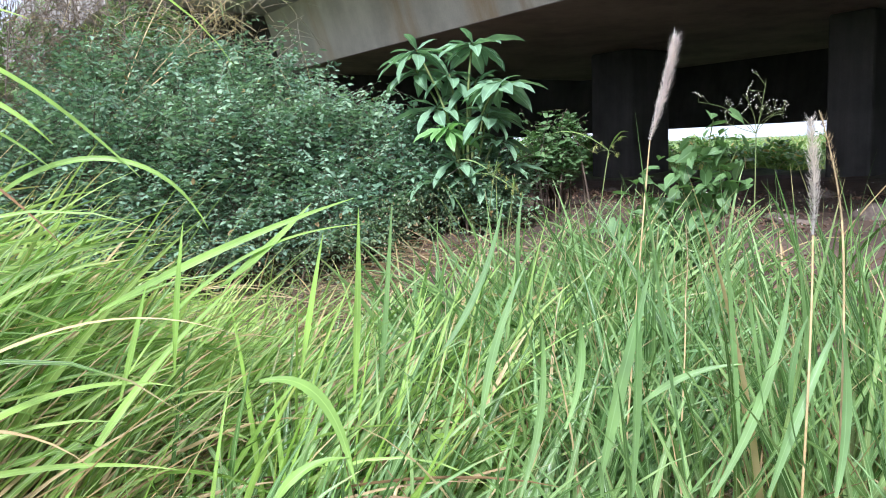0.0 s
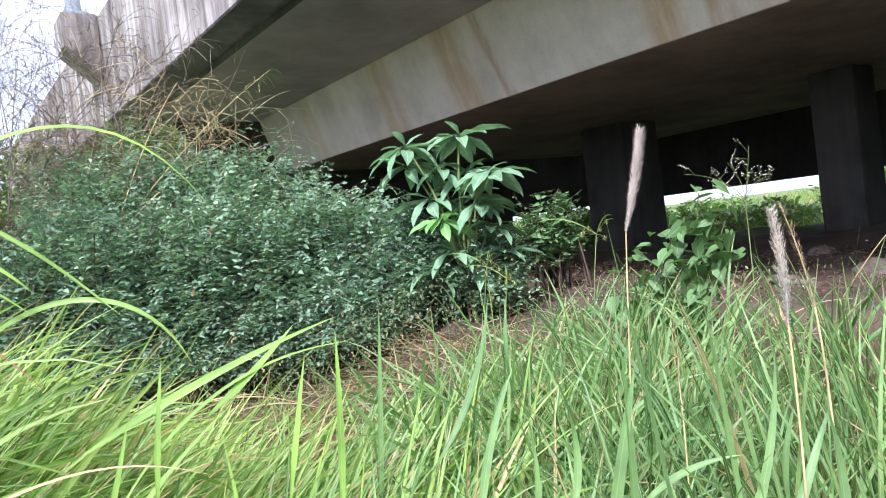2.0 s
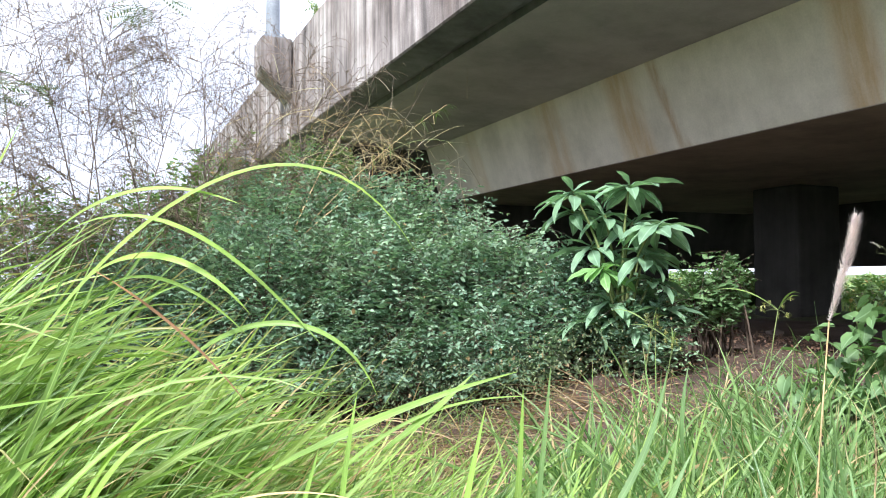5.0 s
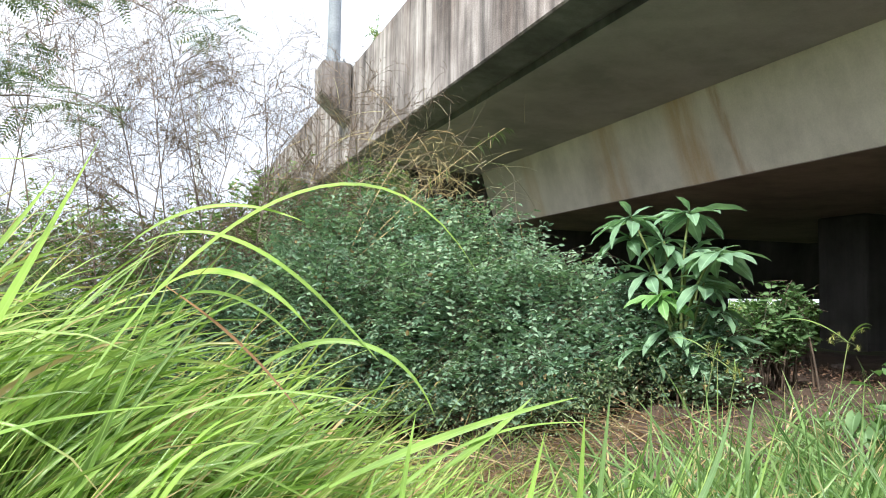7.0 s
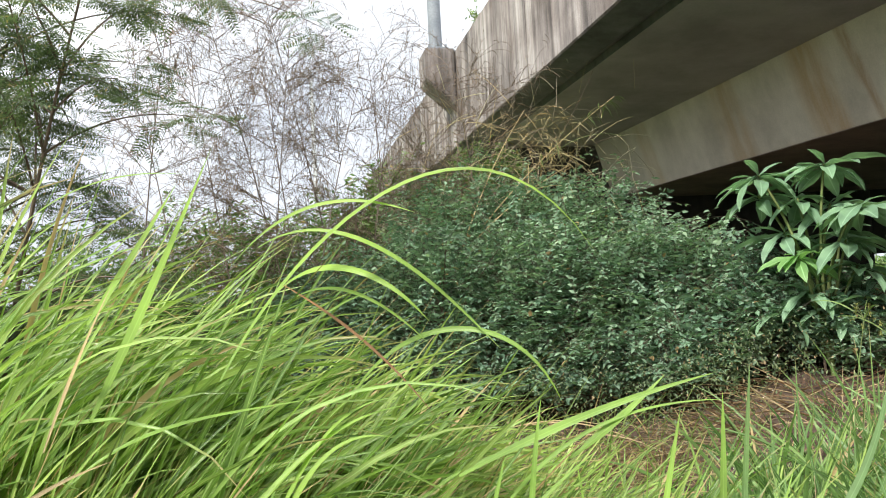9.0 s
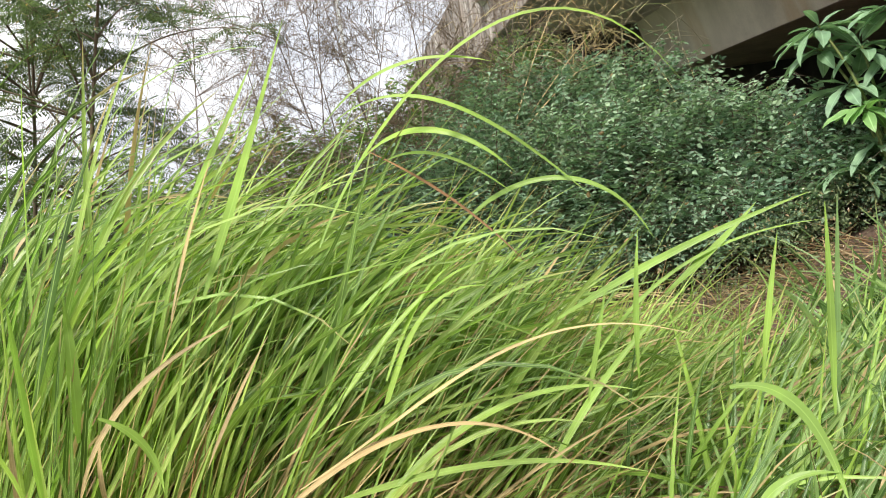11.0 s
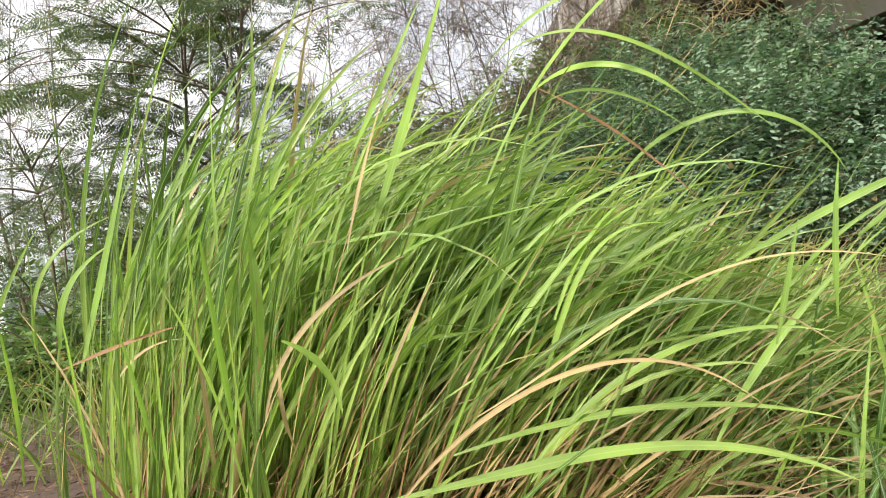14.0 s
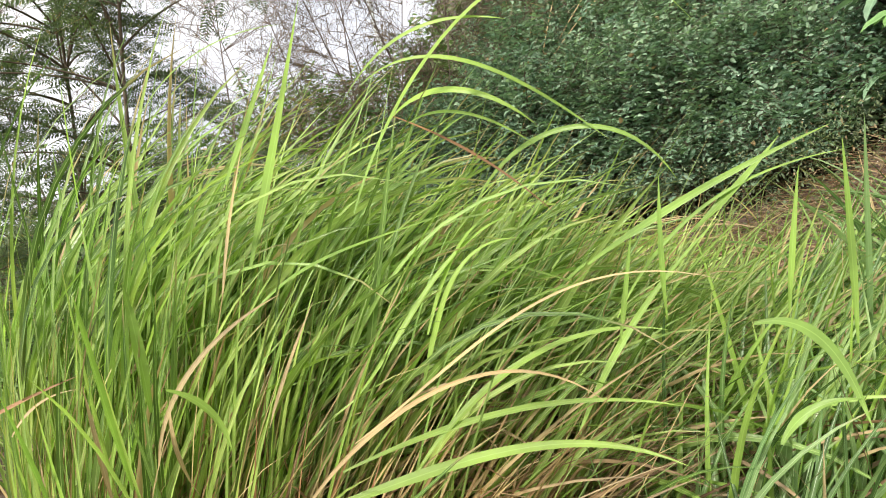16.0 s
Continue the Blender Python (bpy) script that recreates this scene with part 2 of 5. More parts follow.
def streaked_concrete(name, pale, mid, dark, streak=1.0, rust=()):
    """Old concrete: rain streaks running down, blotches, pores, and rust runs."""
    m, n, l = material(name)
    coord = n.new("ShaderNodeTexCoord")
    o = coord.outputs["Object"]
    runs = noise_tex(n, l, stretched(n, l, o, (2.6, 2.6, 0.22)), 1.6, 7, 0.66)
    thin = noise_tex(n, l, stretched(n, l, o, (8.0, 8.0, 0.35)), 1.0, 6, 0.62)
    blot = noise_tex(n, l, o, 1.3, 6, 0.62)
    pores = noise_tex(n, l, o, 60.0, 4, 0.6)
    tone = ramp(n, [(0.36, dark), (0.5, mid), (0.63, pale)])
    sumup = n.new("ShaderNodeMix")
    sumup.inputs[0].default_value = 1 - streak * 0.62
    l.new(runs, sumup.inputs[2])
    l.new(blot, sumup.inputs[3])
    l.new(sumup.outputs[0], tone.inputs[0])
    lines = ramp(n, [(0.34, (0.55,) * 3), (0.58, (1.08,) * 3)])
    l.new(thin, lines.inputs[0])
    colour = mixed(n, l, streak, tone.outputs[0], lines.outputs[0], "MULTIPLY")
    patch = noise_tex(n, l, stretched(n, l, o, (0.8, 0.8, 0.5)), 1.0, 5, 0.6)
    grime = ramp(n, [(0.36, (0.55, 0.47, 0.42)), (0.56, (1.05, 1.04, 1.02))])
    l.new(patch, grime.inputs[0])
    colour = mixed(n, l, min(1.0, streak), colour, grime.outputs[0], "MULTIPLY")
    if rust:
        sep = n.new("ShaderNodeSeparateXYZ")
        l.new(o, sep.inputs[0])
        ragged = noise_tex(n, l, stretched(n, l, o, (1.0, 3.0, 0.5)), 1.6, 5, 0.6)
        breaks = ramp(n, [(0.36, (0.15,) * 3), (0.6, (1, 1, 1))])
        l.new(ragged, breaks.inputs[0])
        for place, slope, half, depth, tone in rust:
            # how far this spot lies from the run, which leans a little along the girder
            lean = n.new("ShaderNodeMath")
            lean.operation = "MULTIPLY_ADD"
            lean.inputs[1].default_value = -slope
            l.new(sep.outputs[2], lean.inputs[0])
            l.new(sep.outputs[1], lean.inputs[2])
            off = n.new("ShaderNodeMath")
            off.operation = "SUBTRACT"
            off.inputs[1].default_value = place - slope * 3.1
            l.new(lean.outputs[0], off.inputs[0])
            wobble = n.new("ShaderNodeMath")
            wobble.operation = "MULTIPLY_ADD"
            wobble.inputs[1].default_value = 0.22
            l.new(ragged, wobble.inputs[0])
            l.new(off.outputs[0], wobble.inputs[2])
            mid = n.new("ShaderNodeMath")
            mid.operation = "SUBTRACT"
            mid.inputs[1].default_value = 0.11
            l.new(wobble.outputs[0], mid.inputs[0])
            gap = n.new("ShaderNodeMath")
            gap.operation = "ABSOLUTE"
            l.new(mid.outputs[0], gap.inputs[0])
            run = n.new("ShaderNodeMapRange")
            run.interpolation_type = "SMOOTHSTEP"
            run.inputs["From Min"].default_value = half
            run.inputs["From Max"].default_value = half * 0.25
            run.inputs["To Max"].default_value = depth
            l.new(gap.outputs[0], run.inputs["Value"])
            mask = n.new("ShaderNodeMath")
            mask.operation = "MULTIPLY"
            l.new(run.outputs[0], mask.inputs[0])
            l.new(breaks.outputs[0], mask.inputs[1])
            colour = mixed(n, l, mask.outputs[0], colour, tone)
    grain = ramp(n, [(0.3, (1 - 0.05 - 0.12 * streak,) * 3), (0.7, (1.04 + 0.08 * streak,) * 3)])
    l.new(pores, grain.inputs[0])
    colour = mixed(n, l, 1.0, colour, grain.outputs[0], "MULTIPLY")
    b = n.new("ShaderNodeBump")
    b.inputs["Strength"].default_value = 0.1 + 0.3 * streak
    b.inputs["Distance"].default_value = 0.012
    l.new(pores, b.inputs["Height"])
    pb = n.new("ShaderNodeBsdfPrincipled")
    pb.inputs["Roughness"].default_value = 0.88
    l.new(colour, pb.inputs["Base Color"])
    l.new(b.outputs[0], pb.inputs["Normal"])
    out = n.new("ShaderNodeOutputMaterial")
    l.new(pb.outputs[0], out.inputs[0])
    return m


def earth_material():
    """Reddish earth, turning to a green grass sward away from the bridge."""
    m = plain_material("soil", [(0.3, (0.042, 0.025, 0.018)), (0.5, (0.084, 0.053, 0.037)), (0.75, (0.135, 0.09, 0.064))], 2.2, 0.95, 0.7)
    n, l = m.node_tree.nodes, m.node_tree.links
    pb = [q for q in n if q.type == "BSDF_PRINCIPLED"][0]
    earth = pb.inputs["Base Color"].links[0].from_socket
    coord = n.new("ShaderNodeTexCoord")
    span = n.new("ShaderNodeVectorMath")
    span.operation = "DISTANCE"
    span.inputs[1].default_value = (2.9, 3.6, 0.5)
    l.new(coord.outputs["Object"], span.inputs[0])
    ragged = noise_tex(n, l, coord.outputs["Object"], 0.6, 5)
    edge = n.new("ShaderNodeMath")
    edge.operation = "MULTIPLY_ADD"
    edge.inputs[1].default_value = 7.0
    l.new(ragged, edge.inputs[0])
    l.new(span.outputs["Value"], edge.inputs[2])
    grown = n.new("ShaderNodeMapRange")
    grown.inputs["From Min"].default_value = 8.6
    grown.inputs["From Max"].default_value = 11.0
    l.new(edge.outputs[0], grown.inputs["Value"])
    tone = noise_tex(n, l, coord.outputs["Object"], 1.7, 6)
    sward = ramp(n, [(0.3, (0.05, 0.08, 0.03)), (0.5, (0.11, 0.15, 0.055)), (0.72, (0.2, 0.23, 0.1))])
    l.new(tone, sward.inputs[0])
    both = mixed(n, l, grown.outputs[0], earth, sward.outputs[0])
    l.new(both, pb.inputs["Base Color"])
    return m


GRASS = leaf_material("lime_grass_blade", [(0.07, 0.14, 0.03), (0.21, 0.34, 0.07), (0.42, 0.55, 0.165), (0.31, 0.48, 0.135), (0.12, 0.21, 0.05)], (0.55, 0.4, 0.21), 0.05, 0.5, 0.4, 0.28, 0.7, 0.7, 0.66)
GRASS_COOL = leaf_material("cool_grass_blade", [(0.06, 0.12, 0.032), (0.16, 0.275, 0.09), (0.3, 0.425, 0.175), (0.23, 0.37, 0.155), (0.1, 0.19, 0.065)], (0.55, 0.42, 0.23), 0.06, 0.5, 0.38, 0.27, 0.6, 0.9, 0.55)
HERO = leaf_material("broad_grass_blade", [(0.28, 0.45, 0.09), (0.34, 0.5, 0.11)], (0.6, 0.42, 0.2), 0.0, 0.22, 0.42, 0.34, 0.3)
HERO_COOL = leaf_material("broad_cool_blade", [(0.21, 0.35, 0.125), (0.26, 0.39, 0.16)], (0.6, 0.42, 0.2), 0.0, 0.22, 0.4, 0.32, 0.2)
GRASS_DRY = leaf_material("dry_grass", [(0.13, 0.07, 0.036), (0.28, 0.18, 0.09), (0.5, 0.39, 0.24), (0.19, 0.105, 0.055)], translucent=0.25, gloss=0.7, rib=0.1, tint=(1.0, 1.0, 0.95))
STRAW_PALE = leaf_material("pale_straw", [(0.18, 0.105, 0.048), (0.36, 0.25, 0.12), (0.54, 0.42, 0.24), (0.3, 0.23, 0.09)], translucent=0.25, gloss=0.65, rib=0.1, tint=(1.0, 1.0, 0.95))
TAN_BLADE = leaf_material("tan_dry_blade", [(0.5, 0.35, 0.17), (0.6, 0.45, 0.24)], translucent=0.25, gloss=0.6, rib=0.3, tint=(1.0, 1.0, 0.95))
GRASS_FINE = leaf_material("fine_grass", [(0.12, 0.19, 0.045), (0.22, 0.32, 0.085), (0.34, 0.43, 0.14)], (0.5, 0.36, 0.17), 0.14, 0.2, 0.35, 0.5, 0.5)
LITTER = leaf_material("dead_leaf", [(0.1, 0.055, 0.038), (0.17, 0.095, 0.065), (0.26, 0.16, 0.11)], translucent=0.15, gloss=0.7, rib=0.1, tint=(1.0, 1.0, 0.95))
CULM_RED = leaf_material("red_brown_culm", [(0.27, 0.135, 0.07), (0.36, 0.2, 0.1)], translucent=0.1, gloss=0.55, rib=0.1)
YELLOW = leaf_material("yellow_leaf", [(0.75, 0.45, 0.03), (0.8, 0.52, 0.05)], translucent=0.3, gloss=0.5, rib=0.2)
PLASTIC_WHITE = plain_material("white_plastic", [(0.3, (0.6, 0.66, 0.72)), (0.7, (0.85, 0.87, 0.88))], 6, 0.35, 0.2)
PLASTIC_BLUE = plain_material("blue_plastic", [(0.3, (0.03, 0.12, 0.3)), (0.7, (0.06, 0.2, 0.42))], 9, 0.45, 0.2)
PLASTIC_RED = plain_material("red_plastic", [(0.3, (0.25, 0.03, 0.015)), (0.7, (0.38, 0.07, 0.04))], 9, 0.45, 0.2)
BUSH_LEAF = leaf_material("thicket_leaf", [(0.09, 0.17, 0.11), (0.18, 0.295, 0.2), (0.3, 0.42, 0.31), (0.155, 0.265, 0.17)], (0.34, 0.24, 0.12), 0.006, 0.3, 0.33, 0.62, spec=0.2)
BUSH_PALE = leaf_material("pale_thicket_leaf", [(0.09, 0.17, 0.05), (0.15, 0.25, 0.07), (0.21, 0.31, 0.10)], (0.4, 0.28, 0.1), 0.05, 0.3, 0.3, 0.45)
SEDGE_HEAD = leaf_material("sedge_head", [(0.3, 0.32, 0.09), (0.42, 0.42, 0.14), (0.36, 0.3, 0.12)], translucent=0.3, gloss=0.6, rib=0.0)
FINE_WEED = leaf_material("fine_weed_leaf", [(0.09, 0.13, 0.065), (0.15, 0.2, 0.1), (0.22, 0.27, 0.15)], (0.34, 0.25, 0.14), 0.12, 0.3, 0.3, 0.6)
WHORL_LEAF = leaf_material("whorl_leaf", [(0.12, 0.22, 0.135), (0.2, 0.33, 0.21), (0.29, 0.43, 0.3)], rib=0.5, translucent=0.28, gloss=0.42)
WHORL_YOUNG = leaf_material("young_whorl_leaf", [(0.15, 0.3, 0.1), (0.2, 0.38, 0.13), (0.27, 0.44, 0.18)], rib=0.8, translucent=0.35, gloss=0.38)
WEED_LEAF = leaf_material("weed_leaf", [(0.075, 0.155, 0.055), (0.125, 0.225, 0.085), (0.18, 0.29, 0.12)], (0.35, 0.28, 0.08), 0.0, 0.5, 0.32, 0.5)
FEATHER_LEAF = leaf_material("feather_leaf", [(0.07, 0.105, 0.055), (0.11, 0.15, 0.08), (0.16, 0.2, 0.1)], (0.3, 0.24, 0.1), 0.03, 0.2, 0.45, 0.5)
POD = leaf_material("dry_pod", [(0.13, 0.09, 0.068), (0.21, 0.15, 0.112), (0.29, 0.215, 0.16)], translucent=0.2, gloss=0.6, rib=0.1, tint=(1.0, 1.0, 0.95))
TWIG_GOLD = leaf_material("golden_dry_twig", [(0.36, 0.27, 0.16), (0.58, 0.43, 0.22), (0.48, 0.45, 0.27), (0.42, 0.35, 0.28), (0.3, 0.24, 0.18)], translucent=0.2, gloss=0.7, rib=0.1, tint=(1.0, 1.0, 0.95))
GOLD_LEAF = leaf_material("golden_withered_leaf", [(0.42, 0.31, 0.16), (0.58, 0.42, 0.2), (0.42, 0.4, 0.22)], translucent=0.3, gloss=0.7, rib=0.1, tint=(1.0, 1.0, 0.95))
PLUME = leaf_material("seed_plume", [(0.99, 0.86, 0.88), (1.0, 0.95, 0.96)], translucent=0.45, gloss=0.6, rib=0.0, tint=(1.0, 0.97, 0.96))
PLUME_GREY = leaf_material("weathered_seed_plume", [(0.6, 0.53, 0.52), (0.82, 0.76, 0.75)], translucent=0.4, gloss=0.6, rib=0.0, tint=(1.0, 0.98, 0.96))
BARK = plain_material("bark", [(0.3, (0.07, 0.05, 0.035)), (0.7, (0.2, 0.15, 0.1))], 12, 0.9, 0.5, stretch=(1, 1, 0.3))
STEM_DARK = plain_material("dark_stem", [(0.3, (0.05, 0.035, 0.025)), (0.7, (0.13, 0.09, 0.06))], 12, 0.85, 0.3)
STEM_BROWN = plain_material("brown_stem", [(0.3, (0.13, 0.095, 0.075)), (0.7, (0.27, 0.21, 0.17))], 12, 0.85, 0.3)
STEM_GREEN = plain_material("green_stem", [(0.3, (0.1, 0.15, 0.04)), (0.7, (0.22, 0.24, 0.09))], 12, 0.7, 0.2)
STEM_STRAW = plain_material("straw_stem", [(0.3, (0.4, 0.28, 0.13)), (0.7, (0.6, 0.46, 0.25))], 12, 0.7, 0.2)
SOIL = earth_material()
STONE = plain_material("stone", [(0.3, (0.1, 0.075, 0.06)), (0.7, (0.2, 0.155, 0.13))], 5, 0.9, 0.5)
PARAPET = streaked_concrete("parapet_concrete", (0.52, 0.48, 0.465), (0.275, 0.24, 0.23), (0.05, 0.041, 0.039), 1.0)
SOFFIT = streaked_concrete("soffit_concrete", (0.56, 0.53, 0.55), (0.49, 0.465, 0.485), (0.385, 0.365, 0.38), 0.12)
OCHRE, UMBER = (0.5, 0.33, 0.16), (0.4, 0.23, 0.1)
RUNS = ((6.76, 0.1, 0.34, 0.75, OCHRE), (6.17, 0.22, 0.1, 0.9, UMBER), (8.18, 0.0, 0.4, 0.55, OCHRE), (4.2, 0.0, 0.24, 0.8, OCHRE), (3.75, 0.1, 0.16, 0.9, UMBER), (3.3, 0.05, 0.3, 0.4, OCHRE), (1.2, 0.0, 0.3, 0.6, OCHRE), (10.2, 0.0, 0.3, 0.4, OCHRE))
WEB = streaked_concrete("girder_concrete", (0.76, 0.69, 0.6), (0.69, 0.625, 0.54), (0.57, 0.515, 0.44), 0.12, RUNS)
# near-black albedo holds the deep shade under the deck: columns, abutment, far beam
COLUMN = streaked_concrete("under_deck_shade_concrete", (0.085, 0.078, 0.072), (0.06, 0.056, 0.052), (0.035, 0.033, 0.03), 0.4)
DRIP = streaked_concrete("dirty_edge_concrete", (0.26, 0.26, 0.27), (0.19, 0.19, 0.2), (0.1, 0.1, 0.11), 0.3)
# girder concrete toned down: the shade of the underside put into its colour
UNDERSIDE_SHADE = streaked_concrete("shade_toned_concrete", (0.52, 0.43, 0.38), (0.44, 0.36, 0.32), (0.32, 0.265, 0.235), 0.2)
POLE_GREY = plain_material("pale_weathered_concrete", [(0.3, (0.5, 0.5, 0.52)), (0.7, (0.62, 0.62, 0.63))], 3, 0.8, 0.1)
GALV = plain_material("weathered_steel", [(0.3, (0.19, 0.21, 0.24)), (0.7, (0.27, 0.29, 0.32))], 3, 0.6, 0.05, 0.0)


# ---- ground ----
def smooth(a, b, v):
    t = np.clip((v - a) / (b - a), 0, 1)
    return t * t * (3 - 2 * t)


def ground_z(x, y):
    x, y = np.asarray(x, float), np.asarray(y, float)
    z = 0.15 + 0.4 * smooth(0.5, 1.5, np.hypot(x, y - 0.45)) + 0.38 * smooth(1.4, 3.2, x)
    bank = smooth(5.0, 9.0, y) * (1 - smooth(3.0, 4.4, x)) * smooth(-1.5, 1.6, x)
    z = z + 1.25 * bank + 1.6 * smooth(9.0, 20.0, y) * (1 - smooth(2.5, 3.0, x)) * smooth(-1.0, 2.0, x)
    z = z - 0.15 * smooth(2.0, 7.0, -x)
    z = z + -0.25 * smooth(9.5, 12.5, x) + 0.42 * smooth(14.0, 20.0, x)
    return z + 0.03 * np.sin(1.7 * x + 0.6) * np.cos(1.3 * y) + 0.02 * np.sin(4.1 * x - 2.2 * y)


def build_ground():
    near = np.concatenate([-np.geomspace(8, 900, 16)[::-1], np.arange(-7.5, 16.1, 0.25), np.geomspace(18, 900, 16)])
    far = np.concatenate([-np.geomspace(6, 900, 14)[::-1], np.arange(-5.5, 16.1, 0.25), np.geomspace(18, 900, 16)])
    gx, gy = np.meshgrid(near, far, indexing="ij")
    gz = ground_z(gx, gy)
    rough = np.array([noise.noise((a * 2.3, b * 2.3, 0.3)) * 0.05 + noise.noise((a * 7, b * 7, 1.3)) * 0.02 for a, b in zip(gx.ravel(), gy.ravel())])
    verts = np.stack([gx.ravel(), gy.ravel(), gz.ravel() + rough], 1)
    nx, ny = gx.shape
    i, j = np.meshgrid(np.arange(nx - 1), np.arange(ny - 1), indexing="ij")
    a = (i * ny + j).ravel()
    faces = np.stack([a, a + ny, a + ny + 1, a + 1], 1)
    ob = part("ground", np_mesh("ground", verts, faces), SOIL)
    tagged(ob, "reddish brown earth ground rising towards the bridge", "ground", kind="structure")


build_ground()


# ---- the bridge ----
def build_bridge():
    deck = thing("road_bridge", "grey concrete road bridge with stained parapet", "bridge", kind="structure")
    girder = [(4.78, 3.53), (5.04, 2.69), (11.6, 2.69), (11.9, 3.53)]
    part("girder", extruded(girder, -16, 11.75, 1), WEB, deck, "pale grey concrete girder with rust stains")
    # thin sheet added below the girder; its darker colour paints in the shade
    part("girder_shade_sheet", extruded([(5.046, 2.683), (11.59, 2.683), (11.59, 2.689), (5.044, 2.689)], -16, 11.75, 1), UNDERSIDE_SHADE, deck, "thin sheet under the girder, toned darker to stand in for shade")
    slab = [(3.145, 3.6), (4.78, 3.534), (11.9, 3.534), (14.2, 3.6), (14.2, 3.95), (3.145, 3.95)]
    part("deck_slab", extruded(slab, -16, 26, 1), SOFFIT, deck, "dark grey concrete cantilever slab")
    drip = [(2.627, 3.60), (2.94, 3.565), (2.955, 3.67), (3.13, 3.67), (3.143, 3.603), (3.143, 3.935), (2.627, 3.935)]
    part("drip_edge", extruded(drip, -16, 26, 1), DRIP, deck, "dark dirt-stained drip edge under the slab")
    wall = [(2.60, 3.605), (2.615, 3.59), (2.625, 3.60), (2.625, 3.94), (2.86, 3.96), (2.82, 5.02), (2.80, 5.04), (2.62, 5.04), (2.60, 5.02)]
    for y0, y1 in ((-16, 1.48), (1.5, 8.24), (8.262, 26)):
        part("parapet", extruded(wall, y0, y1, 1), PARAPET, deck, "rain-streaked concrete parapet")
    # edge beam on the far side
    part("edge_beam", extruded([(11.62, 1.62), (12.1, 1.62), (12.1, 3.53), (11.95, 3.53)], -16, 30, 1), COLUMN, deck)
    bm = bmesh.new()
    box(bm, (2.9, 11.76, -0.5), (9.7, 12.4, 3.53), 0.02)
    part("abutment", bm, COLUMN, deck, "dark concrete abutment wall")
    return deck


bridge = build_bridge()


def build_columns():
    def column(y0, y1, x0, x1):
        bm = bmesh.new()
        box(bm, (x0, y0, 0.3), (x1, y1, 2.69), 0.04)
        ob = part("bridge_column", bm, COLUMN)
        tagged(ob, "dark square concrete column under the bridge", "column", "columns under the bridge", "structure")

    column(7.72, 8.5, 8.4, 9.2)
    column(4.5, 5.0, 8.4, 8.9)
    column(2.6, 4.0, 8.4, 9.2)


build_columns()


def build_lamp():
    y, x = 12.0, 2.36
    stand = tagged(new("lamp_bracket"), "weathered concrete lamp bracket on the parapet", "bracket")
    bm = bmesh.new()
    lower = [(2.595, 4.16), (2.595, 5.06), (2.13, 5.06), (2.13, 4.58)]
    sec = extruded(lower, y - 0.3, y + 0.3, 1)
    bmesh.ops.bevel(sec, geom=list(sec.edges), offset=0.02, segments=2, affect="EDGES")
    part("corbel", sec, PARAPET, stand)
    lamp = tagged(new("street_lamp"), "grey galvanised street lamp pole on a bracket", "street lamp")
    bm = bmesh.new()
    bmesh.ops.create_cone(bm, cap_ends=True, segments=20, radius1=0.105, radius2=0.07, depth=7, matrix=Matrix.Translation((x, y, 5.11 + 3.5)))
    part("pole", bm, GALV, lamp)
    bm = bmesh.new()
    box(bm, (x - 0.17, y - 0.17, 5.09), (x + 0.17, y + 0.17, 5.12), 0.006)
    part("base_plate", bm, GALV, lamp)
    for a in range(4):
        bm = bmesh.new()
        cx, cy = x + 0.13 * (1 if a % 2 else -1), y + 0.13 * (1 if a > 1 else -1)
        bmesh.ops.create_cone(bm, cap_ends=True, segments=6, radius1=0.018, radius2=0.018, depth=0.05, matrix=Matrix.Translation((cx, cy, 5.145)))
        part("bolt", bm, GALV, lamp)


build_lamp()


# ---- grass ----
def grass_field(name, label, count, spot, length, rise, droop, width, material, azimuth=None, spread=3.2, seed=1, k=11, base=0.0, fan=0.0, power=1.6, delay=0.0, short=0.0, turned=0.9):
    """A stand of blades as one object. spot(rng, n) gives the roots' x and y."""
    rng = np.random.default_rng(seed)
    xy = spot(rng, count)
    n = len(xy)
    root = np.stack([xy[:, 0], xy[:, 1], ground_z(xy[:, 0], xy[:, 1]) + base * rng.random(n) - 0.03], 1)
    az = rng.uniform(0, 2 * math.pi, n) if azimuth is None else azimuth + rng.normal(0, spread, n)
    long = rng.uniform(*length, n) * (1 - short * (xy[:, 0] - xy[:, 0].min()) / np.ptp(xy[:, 0]))
    spine = arching(root, az, long, np.clip(rng.normal(rise, 0.14, n) + fan * (xy[:, 0] - xy[:, 0].mean()), 0.2, 1.6), np.abs(rng.normal(droop, droop * 0.45, n)), k, rng.normal(0, 0.16, n), power)
    tw = np.stack([np.where(rng.random(n) < 0.7, -1, 1) * rng.normal(turned, 0.4, n), rng.normal(0, 0.6, n)], 1)
    wide = width[0] + (width[1] - width[0]) * rng.random(n) ** 1.25
    me = ribbons(name, spine, wide, tw, 0.16, 0.25 if delay == 0 else 0.16, 2.2 if delay == 0 else 3.2, delay)
    ob = part(name, me, material)
    return tagged(ob, label, "grass", kind="stuff")


def disc(cx, cy, rx, ry, turn=0.0, power=0.5):
    def spot(rng, n):
        r, a = rng.random(n) ** power, rng.uniform(0, 2 * math.pi, n)
        u, v = r * np.cos(a) * rx, r * np.sin(a) * ry
        c, s = math.cos(turn), math.sin(turn)
        return np.stack([cx + c * u - s * v, cy + s * u + c * v], 1)
    return spot


